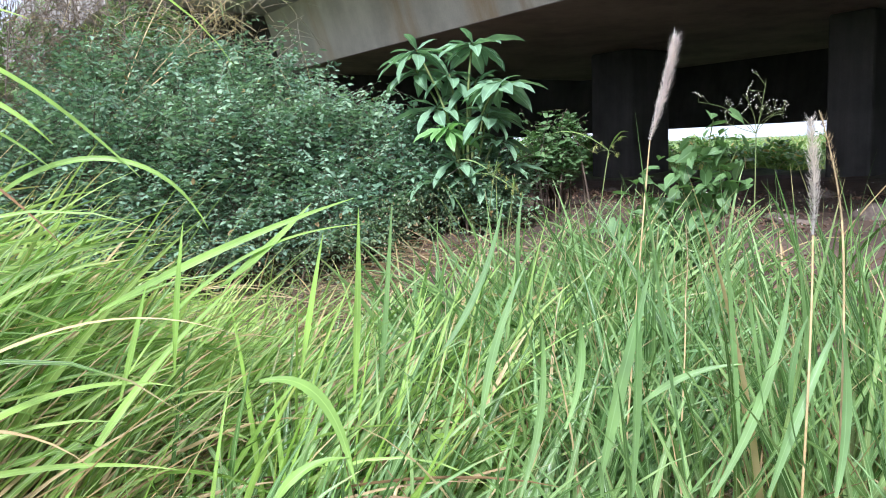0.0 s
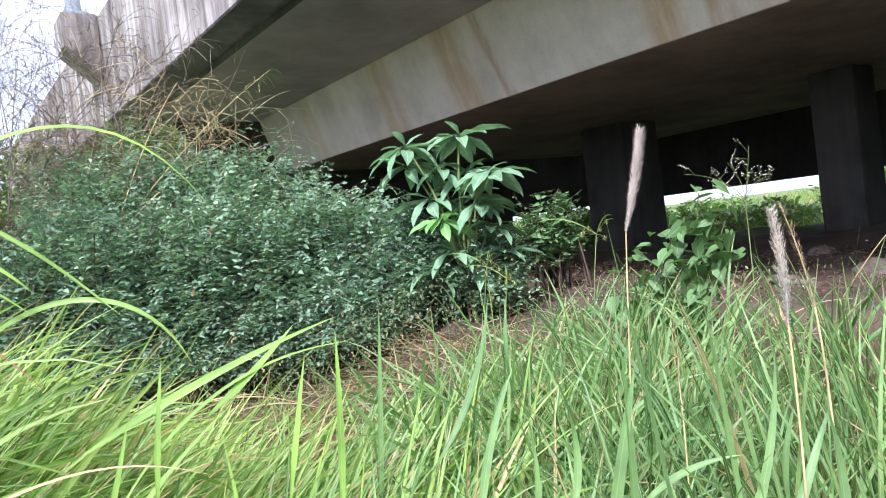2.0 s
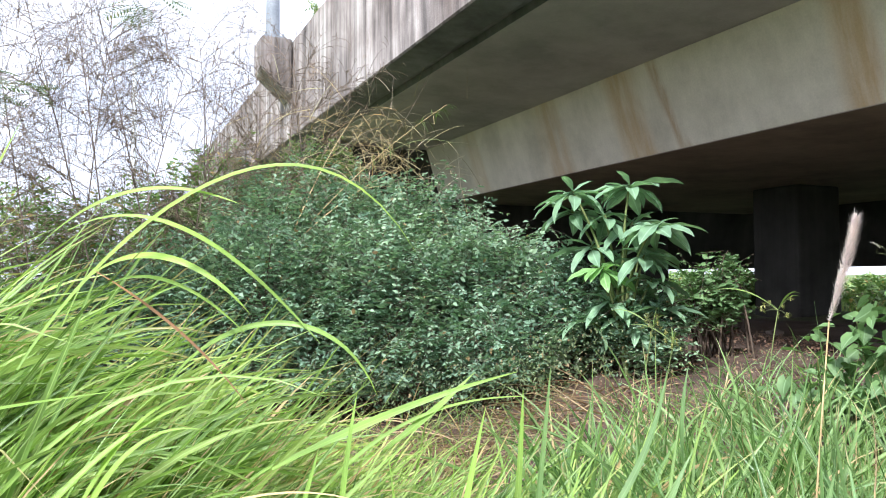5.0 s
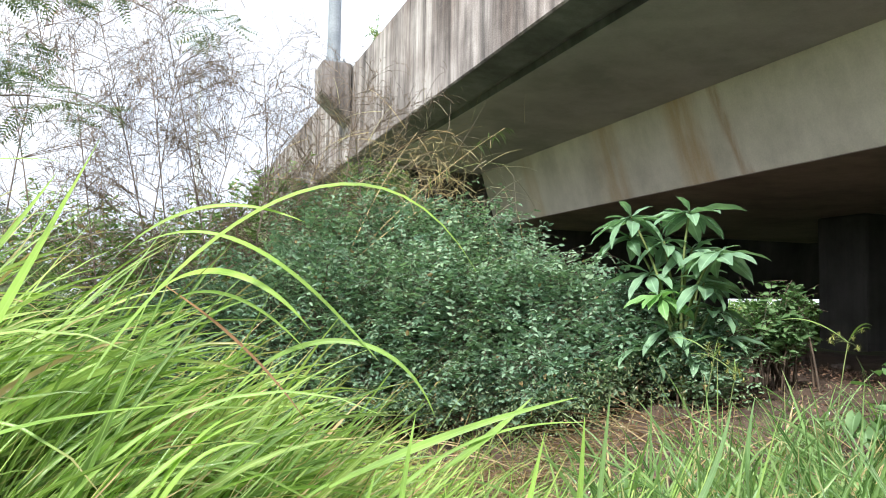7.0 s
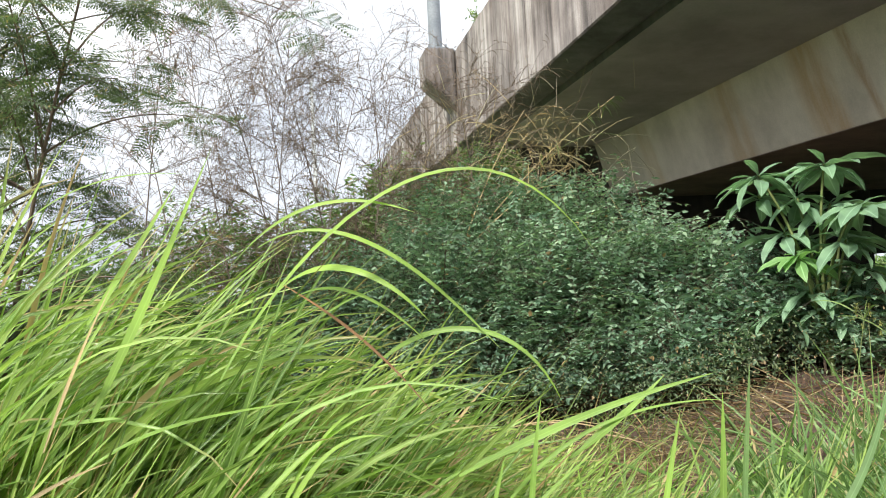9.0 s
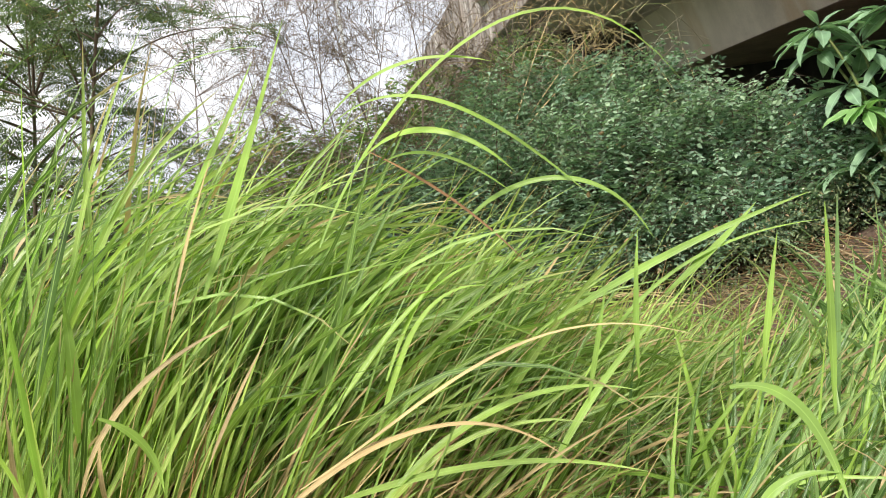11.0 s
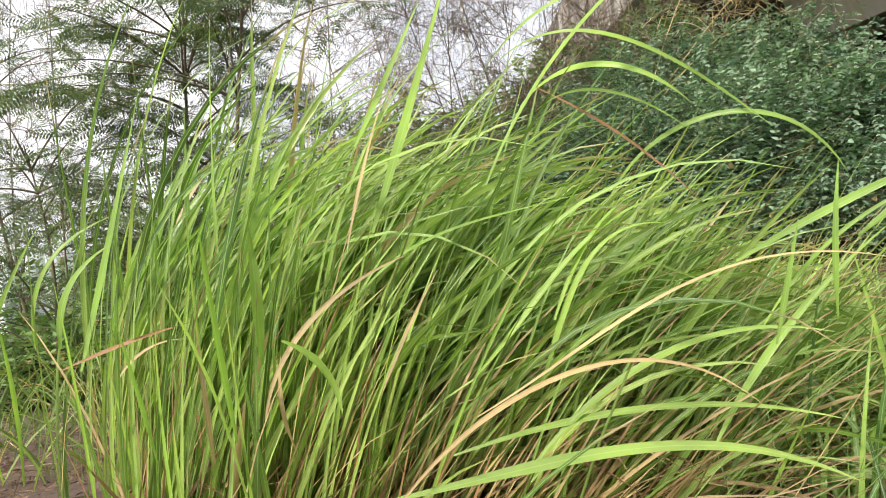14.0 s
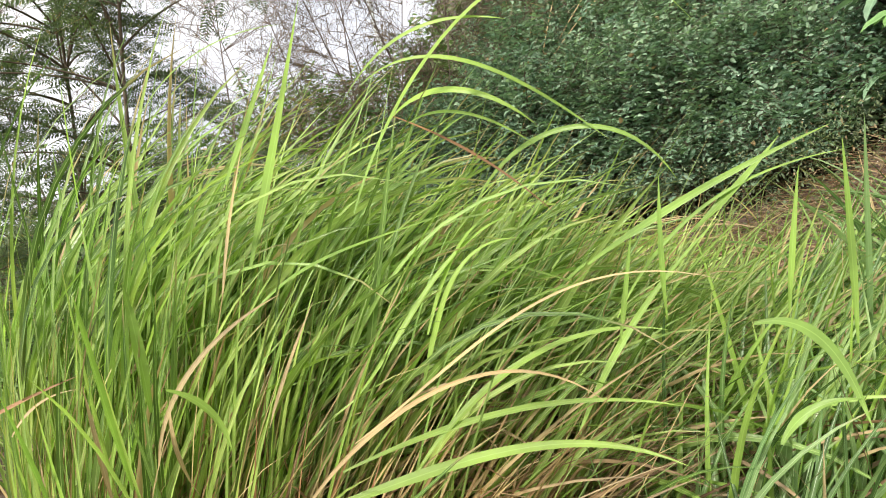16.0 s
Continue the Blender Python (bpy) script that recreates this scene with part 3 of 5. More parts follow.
def tufts(cx, cy, rx, ry, count, size):
    """Roots gathered in tufts with gaps between."""
    def spot(rng, n):
        mid = disc(cx, cy, rx, ry)(rng, count)
        return mid[rng.integers(0, count, n)] + rng.normal(0, size, (n, 2)) * rng.uniform(0.4, 1, (n, 1))
    return spot


TUSSOCK = "tall bright green grass leaning over in a tussock"
STANDING = "standing green grass in front of the bridge"
grass_field("tussock_grass", TUSSOCK, 1500, disc(-0.42, 2.0, 0.46, 0.3), (0.85, 1.4), 1.3, 1.5, (0.008, 0.022), GRASS, 0.2, 0.26, 11, 16, 0.1, -0.45, 2.2, 0.3, 0.3)
grass_field("tussock_grass", TUSSOCK, 1300, disc(0.0, 2.4, 0.5, 0.34), (0.65, 1.05), 1.12, 1.75, (0.008, 0.02), GRASS, 0.0, 0.4, 12, 16, 0.1, -0.3, 1.9, 0.25, 0.35)
grass_field("tussock_grass", TUSSOCK, 260, disc(-0.2, 1.76, 0.34, 0.14), (0.55, 0.9), 1.22, 0.95, (0.007, 0.016), GRASS, 0.2, 0.26, 19, 14, 0.1, -0.6, 2.0)
grass_field("grass_culms", "thin straw-green grass culms crowded in the tussock", 720, disc(-0.25, 1.86, 0.65, 0.3), (0.45, 0.9), 1.15, 0.5, (0.002, 0.006), GRASS_FINE, 0.2, 0.28, 34, 8, 0.25, -0.65, 1.8)
grass_field("grass_culms", "thin dry straw-coloured grass culms crowded in the tussock", 550, disc(-0.3, 1.86, 0.5, 0.3), (0.3, 0.7), 1.0, 0.45, (0.002, 0.007), STRAW_PALE, 0.2, 0.3, 37, 8, 0.3, -0.65, 1.8)
grass_field("grass_culms", "golden dry culms leaning at the front of the tussock", 540, disc(-0.34, 1.7, 0.42, 0.12), (0.32, 0.66), 1.12, 0.5, (0.003, 0.007), STRAW_PALE, 0.2, 0.3, 48, 8, 0.12, -0.75, 1.8)
grass_field("upright_grass", "upright bright green grass blades at the tussock's edge", 340, disc(-0.55, 1.7, 0.2, 0.18), (0.5, 0.95), 1.42, 0.5, (0.008, 0.019), GRASS, 0.2, 0.7, 13)
grass_field("standing_grass", STANDING, 900, tufts(1.2, 1.2, 0.6, 0.55, 34, 0.06), (0.38, 0.72), 1.42, 0.7, (0.005, 0.017), GRASS_COOL, 1.2, 1.6, 14)
grass_field("standing_grass", STANDING, 480, tufts(1.75, 1.85, 0.75, 0.7, 17, 0.05), (0.32, 0.62), 1.36, 0.95, (0.008, 0.018), GRASS_COOL, None, 1.6, 15)
grass_field("standing_grass", STANDING, 560, tufts(1.5, 2.0, 0.5, 0.42, 14, 0.05), (0.45, 0.8), 1.4, 0.95, (0.009, 0.018), GRASS_COOL, None, 1.6, 23)
grass_field("standing_grass", STANDING, 200, tufts(2.35, 2.75, 0.5, 0.6, 6, 0.05), (0.3, 0.5), 1.38, 1.1, (0.007, 0.013), GRASS_COOL, None, 1.6, 20)
grass_field("standing_grass", STANDING, 220, disc(1.38, 1.08, 0.32, 0.28), (0.6, 0.88), 1.45, 0.5, (0.007, 0.016), GRASS_COOL, 1.0, 1.4, 41)
grass_field("standing_grass", "green grass standing and bending beside the tussock", 280, disc(0.45, 1.54, 0.24, 0.17), (0.45, 0.78), 1.35, 0.9, (0.009, 0.018), GRASS_COOL, 0.5, 0.7, 21, 14)
grass_field("standing_grass", "broad green blades standing before the straw", 130, tufts(1.42, 1.95, 0.45, 0.42, 10, 0.05), (0.5, 0.8), 1.4, 0.95, (0.012, 0.02), HERO_COOL, None, 1.6, 24, 14)
grass_field("grass_culms", "pale dry culms among the standing grass", 220, disc(1.2, 1.35, 0.7, 0.6), (0.4, 0.72), 1.35, 0.4, (0.002, 0.005), STRAW_PALE, 1.0, 1.2, 22, 8)
grass_field("lying_grass", "green grass lying over in front of the thicket", 1300, disc(0.9, 1.8, 0.42, 0.48), (0.45, 0.7), 1.15, 1.2, (0.007, 0.02), GRASS_COOL, 0.45, 0.6, 16, 14)
grass_field("lying_grass", "lime green grass lying over beside the tussock", 1400, disc(0.3, 2.22, 0.5, 0.36), (0.6, 0.95), 1.12, 1.5, (0.008, 0.022), GRASS, 0.1, 0.5, 38, 14, 0.05, -0.2, 1.7, 0.2, 0.4)
grass_field("lying_grass", "broad lime green blades bent over low in front", 60, disc(0.12, 1.85, 0.42, 0.2), (0.5, 0.85), 1.05, 1.2, (0.012, 0.023), HERO, 0.0, 0.4, 43, 16)
grass_field("lying_grass", "long lime green blades sweeping over the tussock front", 22, disc(0.1, 1.78, 0.25, 0.08), (0.5, 0.8), 1.15, 1.35, (0.01, 0.02), HERO, 0.2, 0.3, 47, 16)
grass_field("lying_grass", "lime green grass lying over towards the straw", 900, disc(0.72, 1.98, 0.42, 0.34), (0.5, 0.8), 1.1, 1.3, (0.007, 0.018), GRASS, 0.25, 0.5, 26, 14, 0.05, -0.1, 1.7, 0.2)
grass_field("thatch", "brown dead grass under the lying blades", 520, disc(0.3, 1.75, 0.5, 0.28), (0.2, 0.5), 0.35, 0.6, (0.003, 0.009), GRASS_DRY, 0.1, 0.8, 39, 8, 0.38)
grass_field("grass_culms", "golden dry culms fanning low out of the tussock foot", 60, disc(-0.2, 1.62, 0.14, 0.08), (0.35, 0.68), 0.8, 0.45, (0.003, 0.007), STRAW_PALE, 0.15, 0.22, 25, 10, 0.4, -1.2)
grass_field("fine_grass", "fine mixed green grass between the taller blades", 700, disc(1.5, 2.2, 1.3, 1.3), (0.08, 0.22), 1.2, 1.2, (0.004, 0.009), GRASS_FINE, None, 1.6, 31, 8)
grass_field("fine_grass", "fine mixed green grass along the thicket's foot", 700, disc(0.6, 4.2, 1.5, 0.8), (0.15, 0.4), 1.2, 1.2, (0.004, 0.01), GRASS_FINE, None, 1.6, 32, 8)
grass_field("fine_grass", "fine mixed green grass behind the tussock", 1800, disc(-1.4, 4.6, 1.8, 1.5), (0.2, 0.6), 1.2, 1.0, (0.005, 0.012), GRASS_FINE, None, 1.6, 35, 8)
grass_field("thatch", "brown dead grass thatch at the foot of the tussock", 1500, disc(-0.3, 1.75, 0.6, 0.32), (0.2, 0.5), 0.5, 0.8, (0.003, 0.01), GRASS_DRY, 0.1, 1.0, 17, 8, 0.36)
grass_field("dead_blades", "broad dead brown blades standing in the tussock", 270, disc(-0.5, 1.67, 0.32, 0.12), (0.3, 0.62), 1.2, 0.9, (0.005, 0.012), GRASS_DRY, 0.1, 0.7, 42, 10, 0.1, -0.4)
grass_field("grass_culms", "red-brown dry culms standing at the edge of the tussock", 150, disc(-0.48, 1.6, 0.26, 0.08), (0.38, 0.64), 1.32, 0.4, (0.004, 0.009), CULM_RED, 0.2, 1.0, 51, 8, 0.1, -0.5)
grass_field("standing_grass", "broad green blades rising where the tussock ends", 45, disc(0.5, 1.62, 0.2, 0.12), (0.5, 0.78), 1.4, 0.7, (0.01, 0.017), HERO, 0.4, 0.6, 52, 14)
grass_field("straw", "dry straw lying flat on the earth", 750, disc(1.9, 3.9, 0.8, 0.6), (0.25, 0.6), 0.2, 0.4, (0.003, 0.008), GRASS_DRY, None, 1, 18)
grass_field("straw", "pale dry straw heaped loosely on the earth", 170, disc(1.95, 3.8, 0.75, 0.5), (0.25, 0.55), 0.5, 0.9, (0.005, 0.012), GRASS_DRY, None, 1, 46)
grass_field("straw", "dry straw scattered between the green grass", 420, disc(1.5, 1.9, 1.0, 0.9), (0.25, 0.65), 0.9, 1.2, (0.003, 0.01), GRASS_DRY, None, 1, 33)
grass_field("straw", "dry straw and dead leaves on the earth", 700, disc(-1.9, 3.4, 0.9, 0.9), (0.15, 0.4), 0.2, 0.4, (0.003, 0.008), GRASS_DRY, None, 1, 36)


# blades that stand out, each a part of its clump
def along(points, k):
    """A smooth curve through three or four points."""
    p = np.array(points, float)
    t = np.concatenate([[0], np.cumsum(np.linalg.norm(np.diff(p, axis=0), axis=1))])
    s = np.linspace(0, t[-1], k)
    out = np.zeros((k, 3))
    for i in range(len(p)):
        w = np.ones(k)
        for j in range(len(p)):
            if j != i:
                w = w * (s - t[j]) / (t[i] - t[j])
        out += w[:, None] * p[i]
    return out


def clump(name, label, blades, material, at, turned=-0.85):
    ob = thing(name, label, "grass", at=at)
    inv = Matrix.Translation(-Vector(at))
    rng = np.random.default_rng(len(blades))
    for points, wide in blades:
        me = ribbons("blade", along(points, 22)[None], np.array([wide]), np.array([[rng.normal(turned, 0.15), rng.normal(0, 0.25)]]), 0.12)
        me.transform(inv)
        part("blade", me, material, ob)
    return ob


clump("grass_tussock", "long arching lime green grass blades over the tussock", (
    (((-0.068, 1.692, 1.357), (0.107, 1.653, 1.571), (0.253, 1.589, 1.641), (0.447, 1.513, 1.516)), 0.013),
    (((0.127, 1.776, 1.307), (0.217, 1.740, 1.392), (0.294, 1.696, 1.410), (0.425, 1.619, 1.298)), 0.012),
    (((0.011, 1.817, 1.477), (0.074, 1.766, 1.514), (0.130, 1.716, 1.511), (0.238, 1.655, 1.427)), 0.013),
    (((0.037, 1.816, 1.467), (0.097, 1.776, 1.484), (0.156, 1.736, 1.465), (0.240, 1.686, 1.392)), 0.009),
    (((-0.012, 1.810, 1.556), (0.093, 1.766, 1.577), (0.207, 1.721, 1.523), (0.345, 1.655, 1.379)), 0.009),
    (((-0.426, 1.754, 1.484), (-0.318, 1.717, 1.612), (-0.223, 1.676, 1.650), (-0.102, 1.638, 1.653)), 0.010),
    (((-0.048, 1.740, 1.527), (0.078, 1.677, 1.607), (0.216, 1.610, 1.586)), 0.010),
), HERO, (-0.2, 1.7, 0.55), -0.7)
clump("grass_tussock", "upright bright green grass blades in the tussock", (
    (((-0.247, 1.697, 1.313), (-0.150, 1.708, 1.521), (-0.066, 1.680, 1.697)), 0.019),
    (((-0.260, 1.748, 1.448), (-0.197, 1.750, 1.544), (-0.125, 1.739, 1.654)), 0.013),
    (((-0.700, 1.647, 1.177), (-0.633, 1.694, 1.394), (-0.562, 1.702, 1.581)), 0.014),
    (((-0.455, 1.605, 1.320), (-0.432, 1.602, 1.501), (-0.402, 1.581, 1.639)), 0.013),
    (((-0.427, 1.472, 1.088), (-0.438, 1.497, 1.227), (-0.440, 1.504, 1.354)), 0.018),
    (((-0.395, 1.524, 1.170), (-0.391, 1.538, 1.263), (-0.388, 1.542, 1.354)), 0.017),
    (((-0.514, 1.436, 1.088), (-0.532, 1.452, 1.190), (-0.545, 1.456, 1.271)), 0.012),
    (((-0.358, 1.498, 1.202), (-0.322, 1.502, 1.173), (-0.295, 1.491, 1.098)), 0.012),
    (((-0.696, 1.598, 1.221), (-0.670, 1.619, 1.316), (-0.619, 1.646, 1.357)), 0.012),
), HERO, (-0.5, 1.6, 0.55))
clump("grass_tussock", "low green blades sweeping over the tussock front", (
    (((-0.244, 1.484, 0.984), (-0.069, 1.483, 1.001), (0.177, 1.425, 1.009), (0.273, 1.357, 0.981)), 0.016),
    (((-0.169, 1.554, 1.005), (0.036, 1.556, 1.031), (0.180, 1.525, 1.033), (0.313, 1.468, 1.011)), 0.011),
    (((-0.076, 1.542, 0.969), (0.006, 1.560, 1.035), (0.162, 1.553, 1.111), (0.325, 1.495, 1.112)), 0.011),
    (((-0.026, 1.628, 1.079), (0.037, 1.645, 1.199), (0.086, 1.644, 1.252), (0.174, 1.626, 1.266)), 0.012),
    (((-0.283, 1.661, 1.219), (-0.153, 1.681, 1.295), (-0.024, 1.681, 1.315), (0.102, 1.665, 1.331)), 0.012),
    (((-0.125, 1.622, 1.091), (-0.040, 1.645, 1.166), (0.068, 1.656, 1.261), (0.191, 1.643, 1.307)), 0.013),
    (((-0.001, 1.641, 1.151), (0.046, 1.654, 1.232), (0.107, 1.656, 1.296), (0.193, 1.643, 1.319)), 0.012),
    (((0.191, 1.603, 0.947), (0.323, 1.621, 1.101), (0.399, 1.611, 1.173), (0.466, 1.591, 1.229)), 0.013),
), HERO, (-0.2, 1.55, 0.55), -0.6)
clump("dead_tuft", "pale dry grass blades bent among the green", (
    (((-0.393, 1.489, 1.105), (-0.339, 1.524, 1.204), (-0.275, 1.544, 1.250), (-0.189, 1.558, 1.282)), 0.008),
    (((-0.264, 1.566, 1.081), (-0.212, 1.592, 1.169), (-0.154, 1.608, 1.252)), 0.006),
    (((-0.243, 1.460, 0.979), (-0.075, 1.507, 1.084), (0.101, 1.493, 1.110), (0.211, 1.444, 1.049)), 0.0075),
    (((-0.126, 1.426, 1.091), (0.034, 1.435, 1.167), (0.110, 1.427, 1.202), (0.354, 1.328, 1.205)), 0.005),
    (((-0.612, 1.578, 1.171), (-0.569, 1.604, 1.205), (-0.523, 1.624, 1.205)), 0.007),
    (((-0.471, 1.501, 1.055), (-0.476, 1.520, 1.132), (-0.478, 1.536, 1.226)), 0.008),
    (((-0.366, 1.530, 1.033), (-0.385, 1.546, 1.109), (-0.379, 1.561, 1.173)), 0.008),
    (((-0.267, 1.558, 1.300), (-0.225, 1.574, 1.417), (-0.184, 1.578, 1.506)), 0.006),
), TAN_BLADE, (-0.3, 1.55, 0.55), -0.7)
clump("grass_culm", "thin red-brown grass culms bending over the tussock", (
    (((-0.650, 1.505, 1.204), (-0.584, 1.543, 1.221), (-0.501, 1.582, 1.233)), 0.006),
    (((0.024, 1.714, 1.494), (0.134, 1.707, 1.410), (0.243, 1.680, 1.283)), 0.005),
), CULM_RED, (-0.2, 1.6, 0.55))
clump("grass_tuft", "slanting green grass blades beside the tussock", (
    (((0.272, 1.659, 1.194), (0.431, 1.613, 1.267), (0.614, 1.517, 1.336)), 0.014),
    (((0.445, 1.652, 1.206), (0.517, 1.627, 1.264), (0.581, 1.597, 1.328)), 0.013),
    (((0.307, 1.678, 1.091), (0.494, 1.637, 1.255), (0.648, 1.550, 1.292)), 0.008),
    (((0.318, 1.468, 1.135), (0.336, 1.485, 1.245), (0.351, 1.489, 1.326)), 0.008),
    (((0.261, 1.518, 1.101), (0.289, 1.525, 1.184), (0.309, 1.526, 1.250)), 0.008),
    (((0.393, 1.375, 1.132), (0.447, 1.338, 1.115), (0.463, 1.311, 1.074), (0.465, 1.279, 1.013)), 0.015),
    (((0.378, 1.324, 0.995), (0.417, 1.320, 1.030), (0.468, 1.292, 1.041)), 0.014),
    (((0.506, 1.349, 1.084), (0.533, 1.373, 1.221), (0.545, 1.381, 1.332)), 0.010),
    (((0.496, 1.485, 1.096), (0.524, 1.495, 1.196), (0.549, 1.496, 1.293)), 0.009),
), HERO, (0.4, 1.55, 0.55))
clump("grass_stand", "broad upright green grass blades", (
    (((0.757, 1.735, 0.877), (0.808, 1.775, 1.083), (0.845, 1.790, 1.307)), 0.013),
    (((0.831, 1.087, 0.970), (0.906, 1.188, 1.184), (0.940, 1.259, 1.444)), 0.021),
    (((0.999, 1.123, 0.958), (1.040, 1.167, 1.150), (1.051, 1.197, 1.365)), 0.016),
    (((1.061, 1.050, 0.997), (1.091, 1.083, 1.147), (1.103, 1.113, 1.326)), 0.016),
    (((0.818, 1.163, 0.931), (0.872, 1.198, 1.100), (0.898, 1.220, 1.270)), 0.018),
    (((0.974, 1.472, 0.940), (0.964, 1.552, 1.135), (0.987, 1.563, 1.320)), 0.015),
    (((0.899, 0.885, 1.135), (0.912, 0.916, 1.240), (0.910, 0.949, 1.363)), 0.017),
    (((0.821, 1.627, 1.020), (0.916, 1.599, 1.168), (0.959, 1.586, 1.311)), 0.014),
    (((0.724, 1.130, 0.972), (0.733, 1.156, 1.027), (0.721, 1.184, 1.055)), 0.018),
), HERO_COOL, (0.9, 1.3, 0.5))
clump("grass_stand", "upright cool green grass blades crowded together", (
    (((0.911, 1.275, 1.023), (0.901, 1.333, 1.138), (0.889, 1.374, 1.260)), 0.015),
    (((0.950, 1.050, 1.025), (0.972, 1.090, 1.165), (0.981, 1.115, 1.300)), 0.014),
    (((0.748, 1.402, 0.975), (0.798, 1.416, 1.106), (0.849, 1.403, 1.217)), 0.014),
    (((0.874, 0.940, 0.995), (0.890, 0.985, 1.086), (0.922, 0.985, 1.190)), 0.015),
    (((0.845, 0.984, 0.988), (0.937, 0.998, 1.072), (1.026, 0.998, 1.171)), 0.014),
    (((0.883, 1.086, 0.939), (0.958, 1.063, 1.066), (1.008, 1.057, 1.233)), 0.013),
    (((0.792, 1.199, 0.942), (0.850, 1.209, 1.070), (0.903, 1.203, 1.223)), 0.020),
    (((0.929, 1.247, 1.009), (0.992, 1.194, 1.060), (1.036, 1.140, 1.076)), 0.012),
    (((0.845, 1.318, 0.974), (0.891, 1.325, 1.087), (0.886, 1.372, 1.233)), 0.013),
    (((0.709, 1.267, 0.926), (0.769, 1.283, 1.053), (0.790, 1.313, 1.192)), 0.012),
    (((0.883, 0.926, 0.998), (0.922, 0.936, 1.105), (0.941, 0.984, 1.282)), 0.015),
    (((0.876, 0.871, 1.057), (0.897, 0.900, 1.151), (0.905, 0.934, 1.251)), 0.013),
), HERO_COOL, (0.9, 1.15, 0.5))
clump("grass_tuft", "a few crossing green blades beside bare earth", (
    (((-0.981, 1.748, 1.022), (-0.921, 1.838, 1.284), (-0.853, 1.881, 1.411)), 0.011),
    (((-0.906, 1.782, 0.978), (-0.926, 1.829, 1.226), (-0.951, 1.824, 1.429)), 0.011),
    (((-0.930, 1.661, 1.033), (-0.935, 1.690, 1.149), (-0.935, 1.707, 1.254)), 0.013),
    (((-0.882, 1.849, 1.195), (-0.851, 1.881, 1.339), (-0.735, 1.935, 1.411)), 0.009),
    (((-0.877, 1.689, 1.014), (-0.903, 1.702, 1.114), (-0.933, 1.700, 1.192)), 0.011),
), HERO, (-1.1, 1.7, 0.5))
clump("yellow_leaf", "withered bright yellow leaf on a grass blade", (
    (((-0.934, 1.709, 1.261), (-0.923, 1.716, 1.259), (-0.914, 1.720, 1.246)), 0.018),
), YELLOW, (-1.0, 1.7, 0.5))
clump("straw_stalk", "long pale dry stalks fallen on the straw", (
    (((1.815, 3.337, 1.008), (1.921, 3.249, 0.914), (2.037, 3.145, 0.826)), 0.008),
    (((1.913, 3.276, 1.026), (1.867, 3.290, 0.931), (1.780, 3.323, 0.824)), 0.008),
    (((1.058, 3.876, 0.821), (1.302, 3.789, 0.815), (1.530, 3.668, 0.715)), 0.008),
    (((1.122, 3.738, 0.770), (1.356, 3.651, 0.789), (1.571, 3.528, 0.695)), 0.008),
    (((0.908, 3.914, 0.794), (1.157, 3.847, 0.836), (1.397, 3.749, 0.806)), 0.007),
    (((1.839, 3.153, 1.062), (1.762, 3.192, 0.988), (1.683, 3.227, 0.914)), 0.008),
), GRASS_DRY, (1.9, 3.6, 0.7))


def seed_plume(foot, neck, tip, thick, fluff, label, seed, material=PLUME):
    """A grass stalk with a soft seed head of fine bristles."""
    rng = np.random.default_rng(seed)
    foot, neck, tip = (np.array(p) for p in (foot, neck, tip))
    ground = np.array([foot[0] - 0.03, foot[1] + 0.02, float(ground_z(foot[0], foot[1]))])
    ob = thing("plume_grass", label, "grass", "plume grasses", at=ground)
    inv = Matrix.Translation(-Vector(ground))
    low = bezier(np.array([[ground, foot * 1.0 + np.array([0.005, 0, -0.1]), neck]]), 12)
    stalk = tubes("stalk", low, np.array([0.0022]), 6, 0.6)
    stalk.transform(inv)
    part("stalk", stalk, STEM_STRAW, ob)
    bend = np.array([0.006, -0.004, 0.0])
    core = bezier(np.array([[neck, (neck + tip) / 2 + bend, tip]]), 40)[0]
    n = fluff
    s = rng.random(n)
    p = core[np.minimum((s * 39).astype(int), 38)]
    axis = unit(tip - neck)
    out = unit(np.cross(rng.normal(0, 1, (n, 3)), axis))
    long = thick * (0.55 + 0.6 * rng.random(n)) * np.minimum(1, 0.25 + 2.2 * s) * np.minimum(1, 0.75 + 2.5 * (1 - s))
    long = long * np.where(rng.random(n) < 0.25, 1.35, 0.95)
    end = p + out * long[:, None] * 0.8 + axis * long[:, None] * rng.uniform(0.3, 1.4, n)[:, None]
    hair = ribbons("seed_head", np.stack([p, (p * 0.45 + end * 0.55) + out * 0.002, end], 1), rng.uniform(0.0005, 0.0010, n), None, 0.0, 0.8)
    hair.transform(inv)
    head = part("seed_head", hair, material, ob)
    spine = tubes("rachis", core[None, ::3], np.array([0.0014]), 5, 0.4)
    spine.transform(inv)
    part("rachis", spine, material, head)


seed_plume((1.103, 1.406, 1.226), (1.131, 1.391, 1.405), (1.148, 1.349, 1.576), 0.0125, 2200, "pinkish white feathery seed plume on a thin stalk", 1)
seed_plume((0.925, 0.980, 1.190), (0.936, 0.989, 1.285), (0.940, 0.998, 1.422), 0.010, 1100, "greyish brown narrow seed plume among grass", 2, PLUME_GREY)
seed_plume((0.949, 0.946, 1.218), (0.953, 0.964, 1.302), (0.945, 0.990, 1.430), 0.007, 220, "half-shed straw-coloured seed spike", 3, GRASS_DRY)
seed_plume((1.141, 1.325, 1.021), (1.163, 1.341, 1.135), (1.177, 1.352, 1.255), 0.005, 220, "slim straw-coloured seed spike among green blades", 4, STRAW_PALE)


